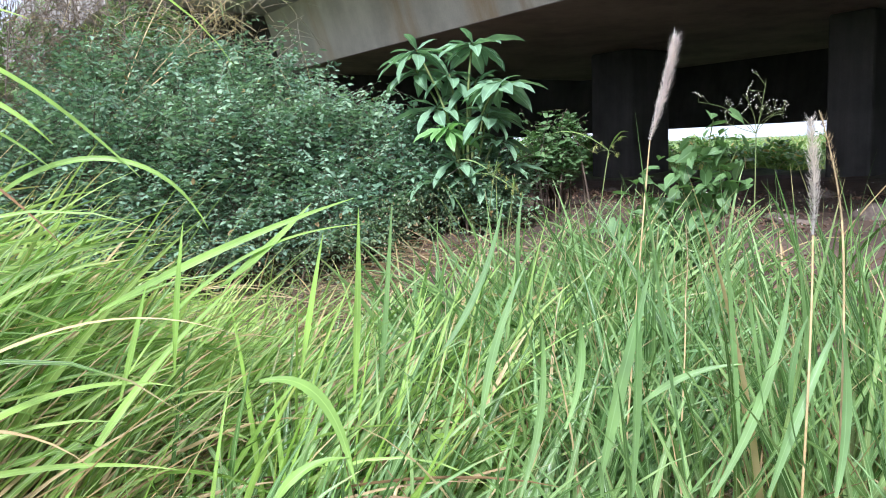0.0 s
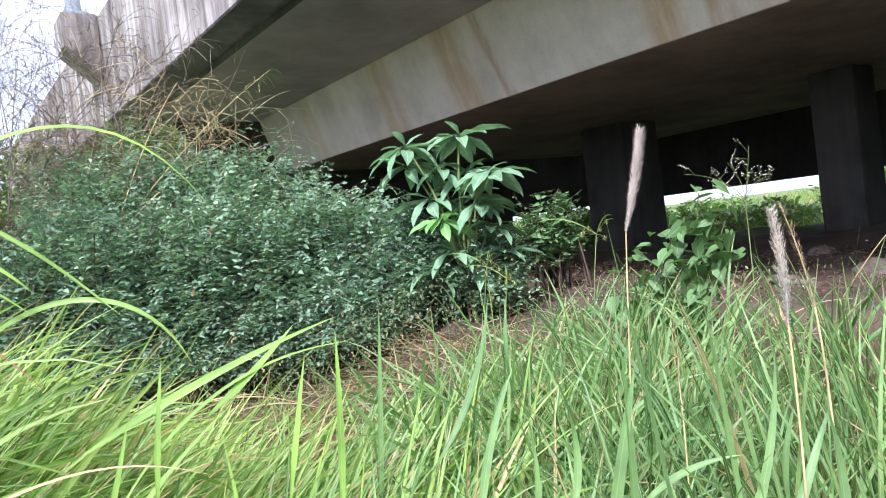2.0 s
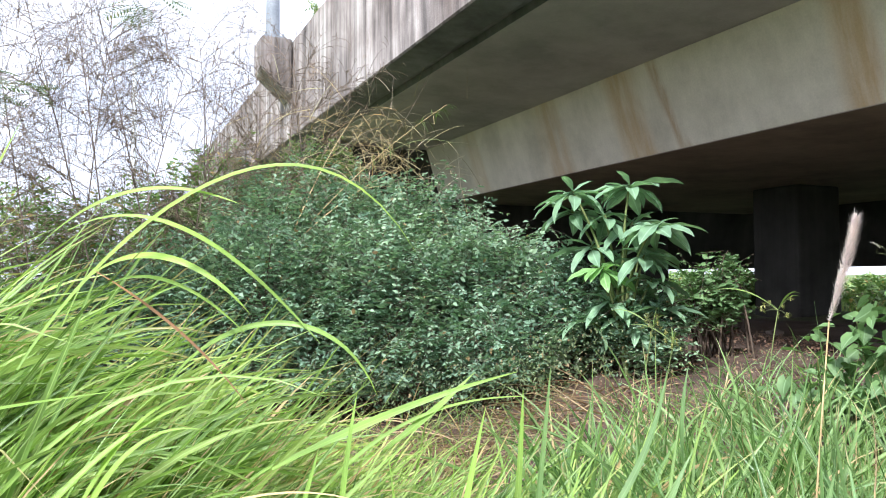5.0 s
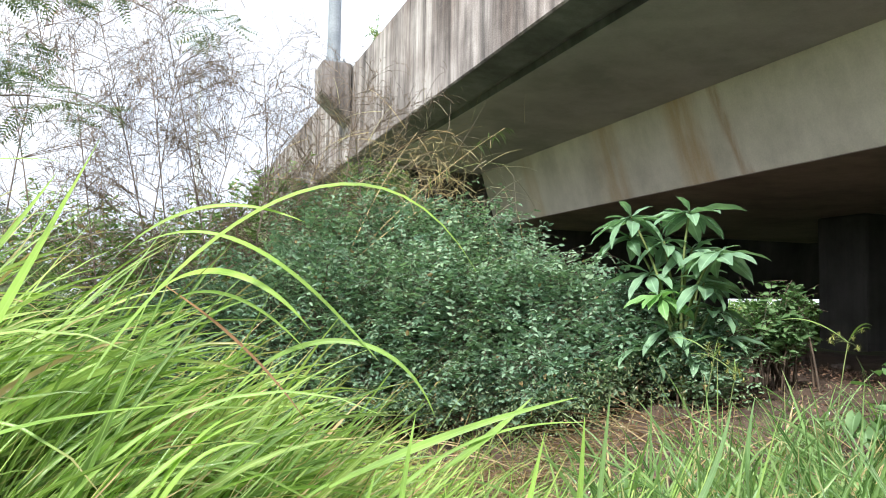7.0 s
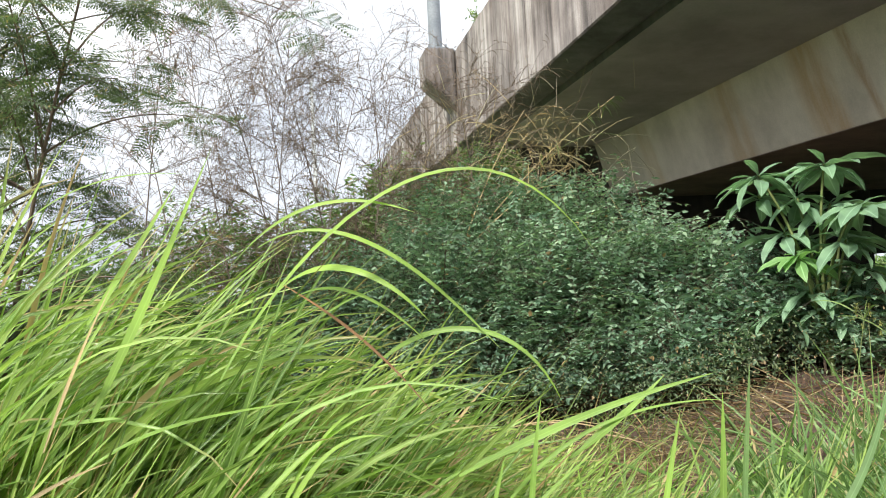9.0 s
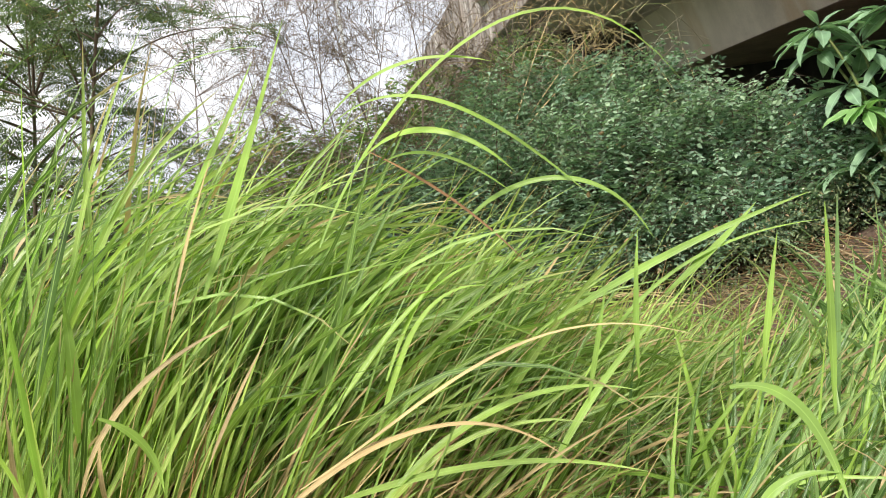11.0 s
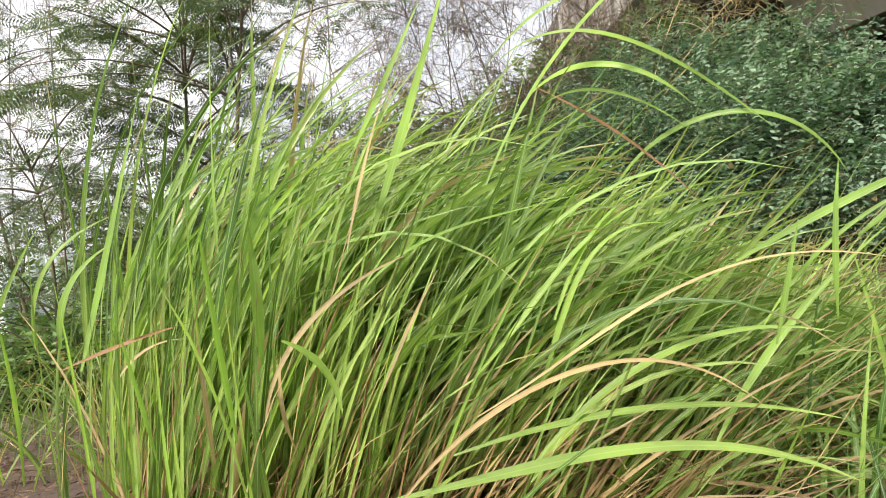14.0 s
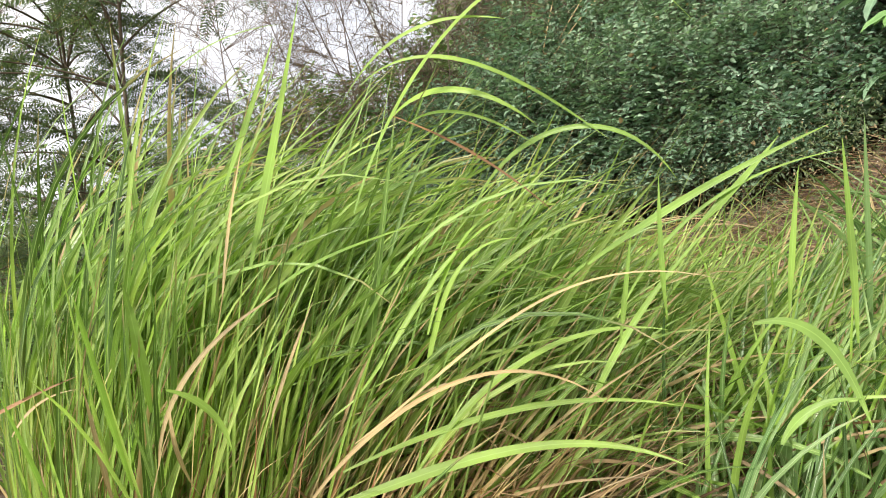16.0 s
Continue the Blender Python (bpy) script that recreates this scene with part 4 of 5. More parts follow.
# ---- the thicket ----
LEAF_V = np.array([(0, 0, 0), (0.3, 0.19, 0.02), (0.3, 0, -0.03), (0.3, -0.19, 0.02), (0.7, 0.15, -0.01), (0.7, 0, -0.05), (0.7, -0.15, -0.01), (1, 0, -0.12)], float)
LEAF_T = np.array([(0, 2, 1), (0, 3, 2), (1, 2, 5), (1, 5, 4), (2, 3, 6), (2, 6, 5), (4, 5, 7), (5, 6, 7)], int)
LEAF_UV = np.stack([LEAF_V[:, 1] * 2.4 + 0.5, LEAF_V[:, 0]], 1)
OVATE_V = np.array([(0, 0, 0), (0.32, 0.29, 0.05), (0.32, 0, -0.03), (0.32, -0.29, 0.05), (0.68, 0.2, 0.0), (0.68, 0, -0.07), (0.68, -0.2, 0.0), (1, 0, -0.2)], float)


def thicket(name, label, centre, radius, sprays, size, material, seed, stem=STEM_DARK, per=8, category="bush", shape=None, lobe=2.5, swell=0.34):
    """A bush: stems fanning from its foot and leafy sprays filling the outer shell."""
    rng = np.random.default_rng(seed)
    c, r = np.array(centre, float), np.array(radius, float)
    d = unit(rng.normal(0, 1, (sprays, 3)))
    d[:, 2] = np.abs(d[:, 2]) * 1.0 - 0.25
    d = unit(d)
    bump = np.array([noise.noise((v[0] * lobe + seed, v[1] * lobe, v[2] * lobe)) for v in d])
    dist = (0.6 + 0.4 * rng.random(sprays) ** 0.6) * (1 + swell * bump)
    dist = dist + np.where(rng.random(sprays) < 0.06, rng.uniform(0.0, 0.22, sprays), 0)
    tip = c + d * r * dist[:, None]
    low = ground_z(tip[:, 0], tip[:, 1]) + 0.04
    tip[:, 2] = np.maximum(tip[:, 2], low + rng.uniform(0, 0.3, sprays))
    heading = unit(d * np.array([1, 1, 0.5]) + rng.normal(0, 0.45, (sprays, 3)) + np.array([0, 0, 0.25]))
    length = rng.uniform(0.16, 0.3, sprays)
    side = unit(np.cross(heading, np.array([0, 0, 1.0])) + rng.normal(0, 0.15, (sprays, 3)))
    up = unit(np.cross(side, heading))
    pos, ahead, norm, sz = [], [], [], []
    for i in range(per):
        f = (i // 2 + 0.6) / (per / 2 + 0.3)
        sgn = 1 if i % 2 else -1
        pos.append(tip + heading * (length * (f - 1))[:, None])
        a = heading * 0.55 + side * sgn * 0.85 + rng.normal(0, 0.22, (sprays, 3))
        ahead.append(a)
        norm.append(up + rng.normal(0, 0.3, (sprays, 3)))
        sz.append(rng.uniform(*size, sprays) * (0.7 + 0.3 * f))
    ob = thing(name, label, category, at=(c[0], c[1], float(ground_z(c[0], c[1]))))
    inv = Matrix.Translation(-ob.location)
    leaves = scatter("leaves", LEAF_V if shape is None else shape, LEAF_T, LEAF_UV, np.concatenate(pos), np.concatenate(ahead), np.concatenate(norm), np.concatenate(sz))
    leaves.transform(inv)
    part("foliage", leaves, material, ob)
    twig = tubes("branchwork", np.stack([tip - heading * length[:, None], tip - heading * 0.5 * length[:, None] + up * 0.01, tip], 1), np.full(sprays, 0.0016), 3)
    twig.transform(inv)
    tagged(part("branchwork", twig, stem, ob), kind="stuff")
    pick = rng.choice(sprays, min(sprays, 16), replace=False)
    foot = np.array([c[0], c[1], float(ground_z(c[0], c[1]))]) + rng.normal(0, 0.12, (len(pick), 3)) * np.array([1, 1, 0.05])
    mid = foot * 0.5 + tip[pick] * 0.5 + np.array([0, 0, 0.2])
    for a, b, e in zip(foot, mid, tip[pick]):
        one = tubes("stem", bezier(np.array([[a, b, e]]), 8), np.array([0.008]), 5)
        one.transform(inv)
        part("stem", one, stem, ob)
    return ob


BUSH = "dense dark green leafy thicket below the bridge"
for n, (place, size, count) in enumerate((
    ((1.75, 5.5, 1.15), (0.75, 0.7, 0.8), 1500), ((2.5, 5.35, 1.25), (0.6, 0.75, 0.65), 1300), ((1.0, 5.7, 1.05), (0.8, 0.65, 0.85), 1500),
    ((2.3, 6.4, 1.6), (0.8, 0.8, 0.75), 1300), ((1.5, 6.7, 1.6), (0.9, 0.8, 0.8), 1300), ((2.75, 4.7, 1.15), (0.42, 0.55, 0.5), 900),
    ((2.35, 4.75, 0.95), (0.5, 0.45, 0.4), 800), ((0.25, 6.1, 1.0), (0.7, 0.6, 0.7), 900), ((2.95, 4.2, 1.05), (0.3, 0.35, 0.4), 500), ((3.3, 4.6, 1.15), (0.25, 0.25, 0.3), 200), ((1.9, 4.95, 0.85), (0.5, 0.3, 0.38), 380), ((1.2, 5.15, 0.85), (0.55, 0.35, 0.38), 380), ((0.5, 5.45, 0.85), (0.5, 0.35, 0.42), 330))):
    thicket("leafy_bush", BUSH, place, size, int(count * 1.85), (0.026, 0.054), BUSH_LEAF, 21 + n, STEM_DARK, 8, "bush", OVATE_V, 4.0, 0.5)
thicket("leafy_bush", "light green leafy bush with a tall shoot near the column", (3.62, 4.3, 1.28), (0.24, 0.24, 0.3), 260, (0.035, 0.065), WEED_LEAF, 55, STEM_DARK, 8, "bush", OVATE_V, 4.0, 0.5)
thicket("leafy_bush", "slender light green shoot with small leaves", (3.76, 4.26, 1.5), (0.08, 0.08, 0.16), 40, (0.035, 0.06), WEED_LEAF, 56, STEM_DARK, 8, "bush", OVATE_V, 4.0, 0.4)
PALE = "pale green fine-leaved bush on the bank"
for n, (place, size, count) in enumerate((
    ((1.2, 8.4, 1.9), (1.0, 0.8, 0.85), 900), ((2.0, 8.2, 2.1), (0.7, 0.8, 0.8), 800), ((0.3, 8.6, 1.5), (0.9, 0.8, 0.85), 800),
    ((-0.9, 9.6, 1.2), (1.2, 0.9, 1.4), 1000), ((-2.6, 9.8, 1.0), (1.3, 0.9, 1.5), 950), ((-4.6, 9.5, 0.8), (1.4, 0.9, 1.3), 900), ((-3.0, 6.2, 0.7), (1.2, 0.8, 0.7), 800), ((-1.2, 6.6, 0.9), (1.0, 0.7, 0.95), 900), ((-0.5, 7.4, 1.2), (0.9, 0.7, 1.0), 850), ((-2.4, 7.6, 0.9), (1.1, 0.8, 1.15), 850), ((-2.35, 4.7, 0.65), (0.75, 0.45, 0.45), 520), ((-1.65, 4.55, 0.85), (0.5, 0.4, 0.5), 700))):
    thicket("pale_bush", PALE, place, size, count, (0.04, 0.09), BUSH_PALE, 41 + n)


# ---- the shrub with leaves in whorls ----
def leaf_blade(length, width, droop, segs=10):
    """One leaf along x, pear-shaped, folded and bending down."""
    s = np.linspace(0, 1, segs + 1)
    half = 0.5 * width * np.sin(math.pi * np.clip(s, 0, 1) ** 1.25) ** 0.75
    half = half + 0.003 * (1 - s)
    x = length * s * (1 - 0.12 * droop * s)
    z = -droop * length * 0.5 * s ** 2
    rows = []
    for i in range(segs + 1):
        for f in (-1, -0.5, 0, 0.5, 1):
            rows.append((x[i], f * half[i], z[i] + abs(f) * half[i] * 0.35 + 0.004 * abs(f) * math.sin(i * 1.7)))
    uv = np.array([((f + 1) / 2, v) for v in s for f in (-1, -0.5, 0, 0.5, 1)])
    return np_mesh("whorl_leaf", np.array(rows), strip_faces(1, segs, 5), uv)


def whorl_shrub():
    """A few forked stems, each ending in a whorl of drooping leaves below a tuft of small upright ones."""
    rng = np.random.default_rng(5)
    base = Vector((2.82, 4.12, float(ground_z(2.82, 4.12))))
    ob = thing("whorled_shrub", "large-leaved green shrub with drooping leaves in whorls", "shrub", at=base)
    grown = [leaf_blade(l, w, d) for l, w, d in ((0.29, 0.078, 0.6), (0.26, 0.074, 0.8), (0.3, 0.08, 0.45), (0.24, 0.07, 1.0))]
    young = [leaf_blade(l, w, d) for l, w, d in ((0.22, 0.066, 0.5), (0.19, 0.06, 0.7), (0.24, 0.068, 0.4), (0.16, 0.05, 0.5))]
    fork = Vector((2.76, 4.13, 1.6)) - base
    heads = ((2.553, 4.256, 1.979, 15, 0), (2.814, 4.064, 2.005, 15, 0), (2.86, 3.88, 1.765, 16, 0), (2.62, 4.06, 1.53, 18, 1),
             (2.74, 4.2, 1.84, 12, 0), (3.0, 4.2, 1.66, 12, 0), (2.93, 4.02, 1.46, 12, 0), (2.72, 4.13, 1.34, 12, 0), (2.64, 4.4, 1.88, 11, 0),
             (2.86, 4.0, 1.6, 12, 0), (2.68, 4.25, 1.66, 11, 0), (2.9, 4.15, 1.8, 11, 0), (2.84, 4.1, 1.24, 11, 0), (2.62, 4.2, 1.22, 9, 0), (2.96, 4.0, 1.3, 9, 0))
    for x, y, z, count, fresh in heads:
        local = Vector((x, y, z)) - base
        start = fork * (0.35 if z < 1.7 else 0.9)
        rise = bezier(np.array([[(0, 0, 0), tuple(start), tuple(local)]]), 12)
        bough = part("branch", tubes("branch", rise, np.array([0.013]), 6, 0.45), STEM_GREEN, ob)
        for i in range(count):
            az = 2 * math.pi * i * 0.381966 + rng.normal(0, 0.12)
            inner = i >= count - 3
            lift = rng.uniform(0.35, 0.9) if inner else rng.uniform(-0.45, 0.3)
            leaf = part("leaf", (young if fresh else grown)[int(rng.integers(4))], WHORL_YOUNG if fresh else WHORL_LEAF, bough)
            m = Matrix.Translation(local - Vector((0, 0, 0.01 * (i % 4)))) @ Euler((rng.normal(0, 0.22), -lift, az)).to_matrix().to_4x4()
            leaf.matrix_local = m @ Matrix.Scale(rng.uniform(0.5, 0.7) if inner else rng.uniform(0.85, 1.05), 4)


whorl_shrub()


# ---- feathery trees and dry stems against the sky ----
def feather_template():
    """A feathered leaf: a rib with close pairs of narrow leaflets, about one long."""
    verts, faces, uv = [], [], []
    for i in range(8):
        f = 0.08 + 0.115 * i
        for sgn in (-1, 1):
            long = 0.24 * (1 - 0.75 * abs(f - 0.45))
            b = len(verts)
            for u, v in ((0, 0.0), (0.55, -0.036), (1, 0.0), (0.55, 0.036)):
                verts.append((f + 0.09 * u + v, sgn * long * u, -0.05 * u * u - 0.16 * f * f))
                uv.append((0.5 + v * 10, u))
            faces += [(b, b + 1, b + 2), (b, b + 2, b + 3)]
    b = len(verts)
    for s in (0, 0.5, 1):
        for e in (-1, 1):
            verts.append((s, e * 0.006, -0.16 * s * s))
            uv.append((0.5 + e * 0.3, s))
    faces += [(b, b + 1, b + 3), (b, b + 3, b + 2), (b + 2, b + 3, b + 5), (b + 2, b + 5, b + 4)]
    return np.array(verts, float), np.array(faces, int), np.array(uv, float)


FEATHER = feather_template()


def feathery_tree(label, foot, lean, height, limbs, leaves, seed, reach=1.1, pods=0):
    rng = np.random.default_rng(seed)
    base = np.array([foot[0], foot[1], float(ground_z(*foot)) - 0.05])
    ob = thing("feathery_tree", label, "tree", "feathery trees", at=base)
    inv = Matrix.Translation(-Vector(base))
    top = base + np.array([lean[0], lean[1], height])
    trunk = bezier(np.array([[base, (base + top) / 2 + rng.normal(0, 0.12, 3), top]]), 16)
    me = tubes("trunk", trunk, np.array([0.015]), 8, 0.25)
    me.transform(inv)
    bole = part("trunk", me, BARK, ob)
    tips, mids = [], []
    for i in range(limbs):
        f = rng.uniform(0.2, 1.0)
        a = trunk[0][int(f * 15)]
        d = unit(np.array([rng.normal(0, 1), rng.normal(0, 0.8), rng.uniform(0.0, 0.9)]))
        long = reach * rng.uniform(0.5, 1.1)
        e = a + d * long - np.array([0, 0, 0.12 * long])
        m = a + d * long * 0.5 + np.array([0, 0, 0.15 * long])
        c = bezier(np.array([[a, m, e]]), 12)
        one = tubes("limb", c, np.array([0.007]), 5, 0.25)
        one.transform(inv)
        part("limb", one, BARK, bole)
        tips.append(c[0])
    tips = np.array(tips)
    # leaf stalks, each with pairs of feathered leaves along it
    stalks = leaves // 5
    pick = rng.integers(0, limbs, stalks)
    at = tips[pick, np.minimum(11, (3 + 10 * rng.random(stalks) ** 0.8).astype(int))]
    d = unit(rng.normal(0, 1, (stalks, 3)) * np.array([1, 1, 0.45]) + np.array([0, 0, 0.1]))
    long = rng.uniform(0.1, 0.22, (stalks, 1))
    side = unit(np.cross(d, np.array([0, 0, 1.0])) + rng.normal(0, 0.15, (stalks, 3)))
    pos, ahead = [], []
    for i in range(6):
        f = 0.35 + 0.3 * (i // 2)
        pos.append(at + d * long * f - np.array([0, 0, 0.25]) * long * f * f)
        ahead.append(d * (0.5 + 0.25 * (i // 2)) + side * (0.9 if i % 2 else -0.9) + np.array([0, 0, -0.25]) + rng.normal(0, 0.15, (stalks, 3)))
    pos, ahead = np.concatenate(pos), np.concatenate(ahead)
    me = scatter("foliage", *FEATHER, pos, ahead, np.array([0, 0, 1.0]) + rng.normal(0, 0.55, pos.shape), rng.uniform(0.1, 0.175, len(pos)))
    me.transform(inv)
    part("foliage", me, FEATHER_LEAF, ob)
    twig = tubes("branchwork", np.stack([at, at + d * long * 0.5 - np.array([0, 0, 0.06]) * long, at + d * long - np.array([0, 0, 0.25]) * long], 1), np.full(stalks, 0.0015), 3)
    twig.transform(inv)
    tagged(part("branchwork", twig, BARK, ob), kind="stuff")
    return ob


feathery_tree("feathery small-leaved tree with a slender dark trunk", (-1.95, 5.0), (0.45, 0.1), 2.9, 44, 1900, 3, 1.0)
feathery_tree("feathery small-leaved tree with slanting limbs", (-1.5, 4.7), (0.7, -0.1), 3.1, 34, 1400, 4, 1.2)
feathery_tree("sparse feathery tree at the edge of the clearing", (-3.2, 5.8), (-0.2, 0.2), 3.0, 20, 550, 5, 1.3)
feathery_tree("low feathery sapling behind the tussock", (-2.6, 4.6), (0.1, 0.2), 1.5, 16, 500, 6, 0.8)


def dry_stem(foot, lean, height, twigs, seed, radius=0.008):
    """A slender bare stem: long thin branches, arching twigs on them, and curved pods hanging from the twigs."""
    rng = np.random.default_rng(seed)
    base = np.array([foot[0], foot[1], float(ground_z(*foot)) - 0.05])
    ob = thing("bare_shrub", "tall bare brown-stemmed shrub hung with thin dry pods", "shrub", "bare shrubs", at=base)
    inv = Matrix.Translation(-Vector(base))
    top = base + np.array([lean[0], lean[1], height])
    c = bezier(np.array([[base, (base + top) / 2 + np.array([-0.12 * lean[0], 0, 0.1]) + rng.normal(0, 0.05, 3), top]]), 24)
    me = tubes("stem", c, np.array([radius]), 6, 0.3)
    me.transform(inv)
    stem = part("stem", me, STEM_BROWN, ob)
    twiglets, pods = [], []
    for i in range(twigs // 5):
        f = rng.uniform(0.2, 0.97)
        a = c[0][int(f * 23)]
        az, lift = rng.uniform(0, 2 * math.pi), rng.uniform(0.25, 1.0)
        d = np.array([math.cos(az) * math.cos(lift), 0.7 * math.sin(az) * math.cos(lift), math.sin(lift)])
        long = rng.uniform(0.5, 1.15) * (1.15 - 0.5 * f)
        s = bezier(np.array([[a, a + d * long * 0.6, a + d * long * np.array([1.05, 1.05, 0.75])]]), 14)[0]
        one = tubes("branch", s[None], np.array([0.0032]), 4, 0.4)
        one.transform(inv)
        part("branch", one, STEM_BROWN, stem)
        for j in range(13):
            p = s[rng.integers(3, 14)]
            e = unit(d * 0.8 + rng.normal(0, 0.6, 3) + np.array([0, 0, 0.15]))
            ll = rng.uniform(0.18, 0.48)
            q = p + e * ll - np.array([0, 0, 0.35 * ll])
            twiglets.append((p, p + e * ll * 0.6 + np.array([0, 0, 0.02]), q))
            for g in range(2):
                w = rng.uniform(0.35, 1.0)
                o = p * (1 - w) + (p + e * ll * 0.95) * w
                h = unit(e * 0.6 + rng.normal(0, 0.5, 3))
                pl = rng.uniform(0.06, 0.13)
                pods.append((o, o + h * pl * 0.55, o + h * pl * 0.7 - np.array([0, 0, 0.75 * pl])))
    me = tubes("twig_mass", bezier(np.array(twiglets), 8), rng.uniform(0.0015, 0.0026, len(twiglets)), 3, 0.6)
    me.transform(inv)
    tagged(part("twig_mass", me, POD, ob), kind="stuff")
    me = tubes("seed_tangle", bezier(np.array(pods), 6), rng.uniform(0.0013, 0.0026, len(pods)), 3, 0.6)
    me.transform(inv)
    tagged(part("seed_tangle", me, POD, ob), kind="stuff")


for n, (foot, lean, height, twigs) in enumerate((
    ((0.12, 6.6), (-0.75, 0.0), 3.3, 120), ((0.15, 6.7), (-0.35, 0.2), 3.0, 120), ((0.5, 7.0), (-0.6, -0.2), 3.0, 120), ((0.9, 7.2), (-0.1, 0.3), 2.5, 110),
    ((0.6, 6.8), (0.35, 0.2), 2.3, 110), ((-0.3, 6.4), (-0.4, 0.1), 2.8, 110), ((0.05, 6.5), (0.55, 0.1), 2.4, 110), ((-0.7, 6.7), (-0.5, 0.2), 2.9, 110), ((1.2, 7.4), (0.1, 0.1), 2.2, 100), ((-0.2, 7.2), (0.3, 0.1), 3.0, 110), ((-1.1, 6.2), (0.3, 0.1), 2.9, 100), ((-2.9, 5.6), (0.3, 0.1), 2.9, 90), ((-3.6, 6.2), (0.4, 0.1), 3.0, 90), ((-2.2, 6.0), (-0.4, 0.1), 2.8, 90), ((1.5, 7.3), (0.15, 0.1), 2.5, 90), ((1.75, 7.0), (-0.2, 0.1), 2.3, 80))):
    dry_stem(foot, lean, height, twigs, 60 + n)


# ---- the golden dry tangle under the parapet ----
def dry_tangle():
    rng = np.random.default_rng(9)
    base = np.array([2.15, 6.5, float(ground_z(2.15, 6.5))])
    ob = thing("dry_vine", "tangle of golden dry vine twigs under the parapet", "vine", at=base)
    inv = Matrix.Translation(-Vector(base))
    n = 330
    a = np.array([1.93, 6.6, 2.42]) + np.clip(rng.normal(0, 1, (n, 3)), -1.5, 1.5) * np.array([0.5, 0.45, 0.32])
    d = unit(rng.normal(0, 1, (n, 3)) + np.array([0.4, -0.1, 0.2]))
    ll = rng.uniform(0.15, 0.6, n)[:, None]
    me = tubes("twig_mass", bezier(np.stack([a, a + d * ll * 0.6, a + d * ll + np.array([0, 0, -0.12]) * ll * 2], 1), 8), rng.uniform(0.0012, 0.0028, n), 3, 0.5)
    me.transform(inv)
    tagged(part("twig_mass", me, TWIG_GOLD, ob), kind="stuff")
    n = 150
    a = np.array([2.12, 6.35, 2.55]) + np.clip(rng.normal(0, 1, (n, 3)), -1.7, 1.7) * np.array([0.16, 0.16, 0.13])
    d = unit(rng.normal(0, 1, (n, 3)) + np.array([0.6, -0.2, 0.1]))
    ll = rng.uniform(0.08, 0.24, n)[:, None]
    me = ribbons("dry_leaves", bezier(np.stack([a, a + d * ll * 0.6, a + d * ll + np.array([0, 0, -0.5]) * ll], 1), 7), rng.uniform(0.003, 0.006, n), rng.normal(0, 1, (n, 2)))
    me.transform(inv)
    tagged(part("dry_leaves", me, GOLD_LEAF, ob, "golden withered leaves"), kind="stuff")
    # long runners
    for a, b, c, r, m in (((1.5, 6.3, 1.9), (1.95, 6.1, 2.45), (2.45, 5.8, 2.81), 0.0045, STEM_STRAW), ((1.3, 6.2, 1.7), (1.6, 6.4, 2.4), (2.0, 6.6, 2.9), 0.005, STEM_STRAW), ((1.2, 6.1, 1.6), (1.7, 6.3, 2.1), (2.3, 6.4, 2.4), 0.006, STEM_STRAW),
                          ((1.9, 6.5, 2.2), (2.2, 6.2, 2.7), (2.6, 6.0, 2.55), 0.004, STEM_GREEN), ((2.0, 6.4, 2.3), (2.4, 6.3, 2.9), (2.5, 6.2, 3.2), 0.003, STEM_DARK)):
        one = tubes("runner", bezier(np.array([[a, b, c]]), 14), np.array([r]), 5, 0.4)
        one.transform(inv)
        part("runner", one, m, ob)
    n = 34
    t = rng.random(n)[:, None] ** 0.6
    p = np.array([1.9, 6.1, 2.4]) * (1 - t) + np.array([2.47, 5.79, 2.82]) * t
    d = unit(rng.normal(0, 1, (n, 3)) + np.array([0.5, 0, -0.1]))
    me = ribbons("foliage", bezier(np.stack([p, p + d * 0.06, p + d * 0.1 + np.array([0, 0, -0.06])], 1), 6), rng.uniform(0.004, 0.008, n))
    me.transform(inv)
    part("foliage", me, BUSH_PALE, ob)


dry_tangle()


# ---- weeds near the bridge ----
def heart_leaf(length=0.1, width=0.085):
    s = np.linspace(0, 1, 7)
    half = 0.5 * width * np.array([0.35, 0.95, 1.0, 0.8, 0.5, 0.22, 0.0]) + 0.001
    rows, uv = [], []
    for i, v in enumerate(s):
        for f in (-1, -0.5, 0, 0.5, 1):
            rows.append((length * v - 0.02 * abs(f) * (1 if i < 2 else 0), f * half[i], -0.25 * length * v * v + abs(f) * half[i] * 0.25))
            uv.append(((f + 1) / 2, v))
    return np_mesh("heart_leaf", np.array(rows), strip_faces(1, 6, 5), np.array(uv))


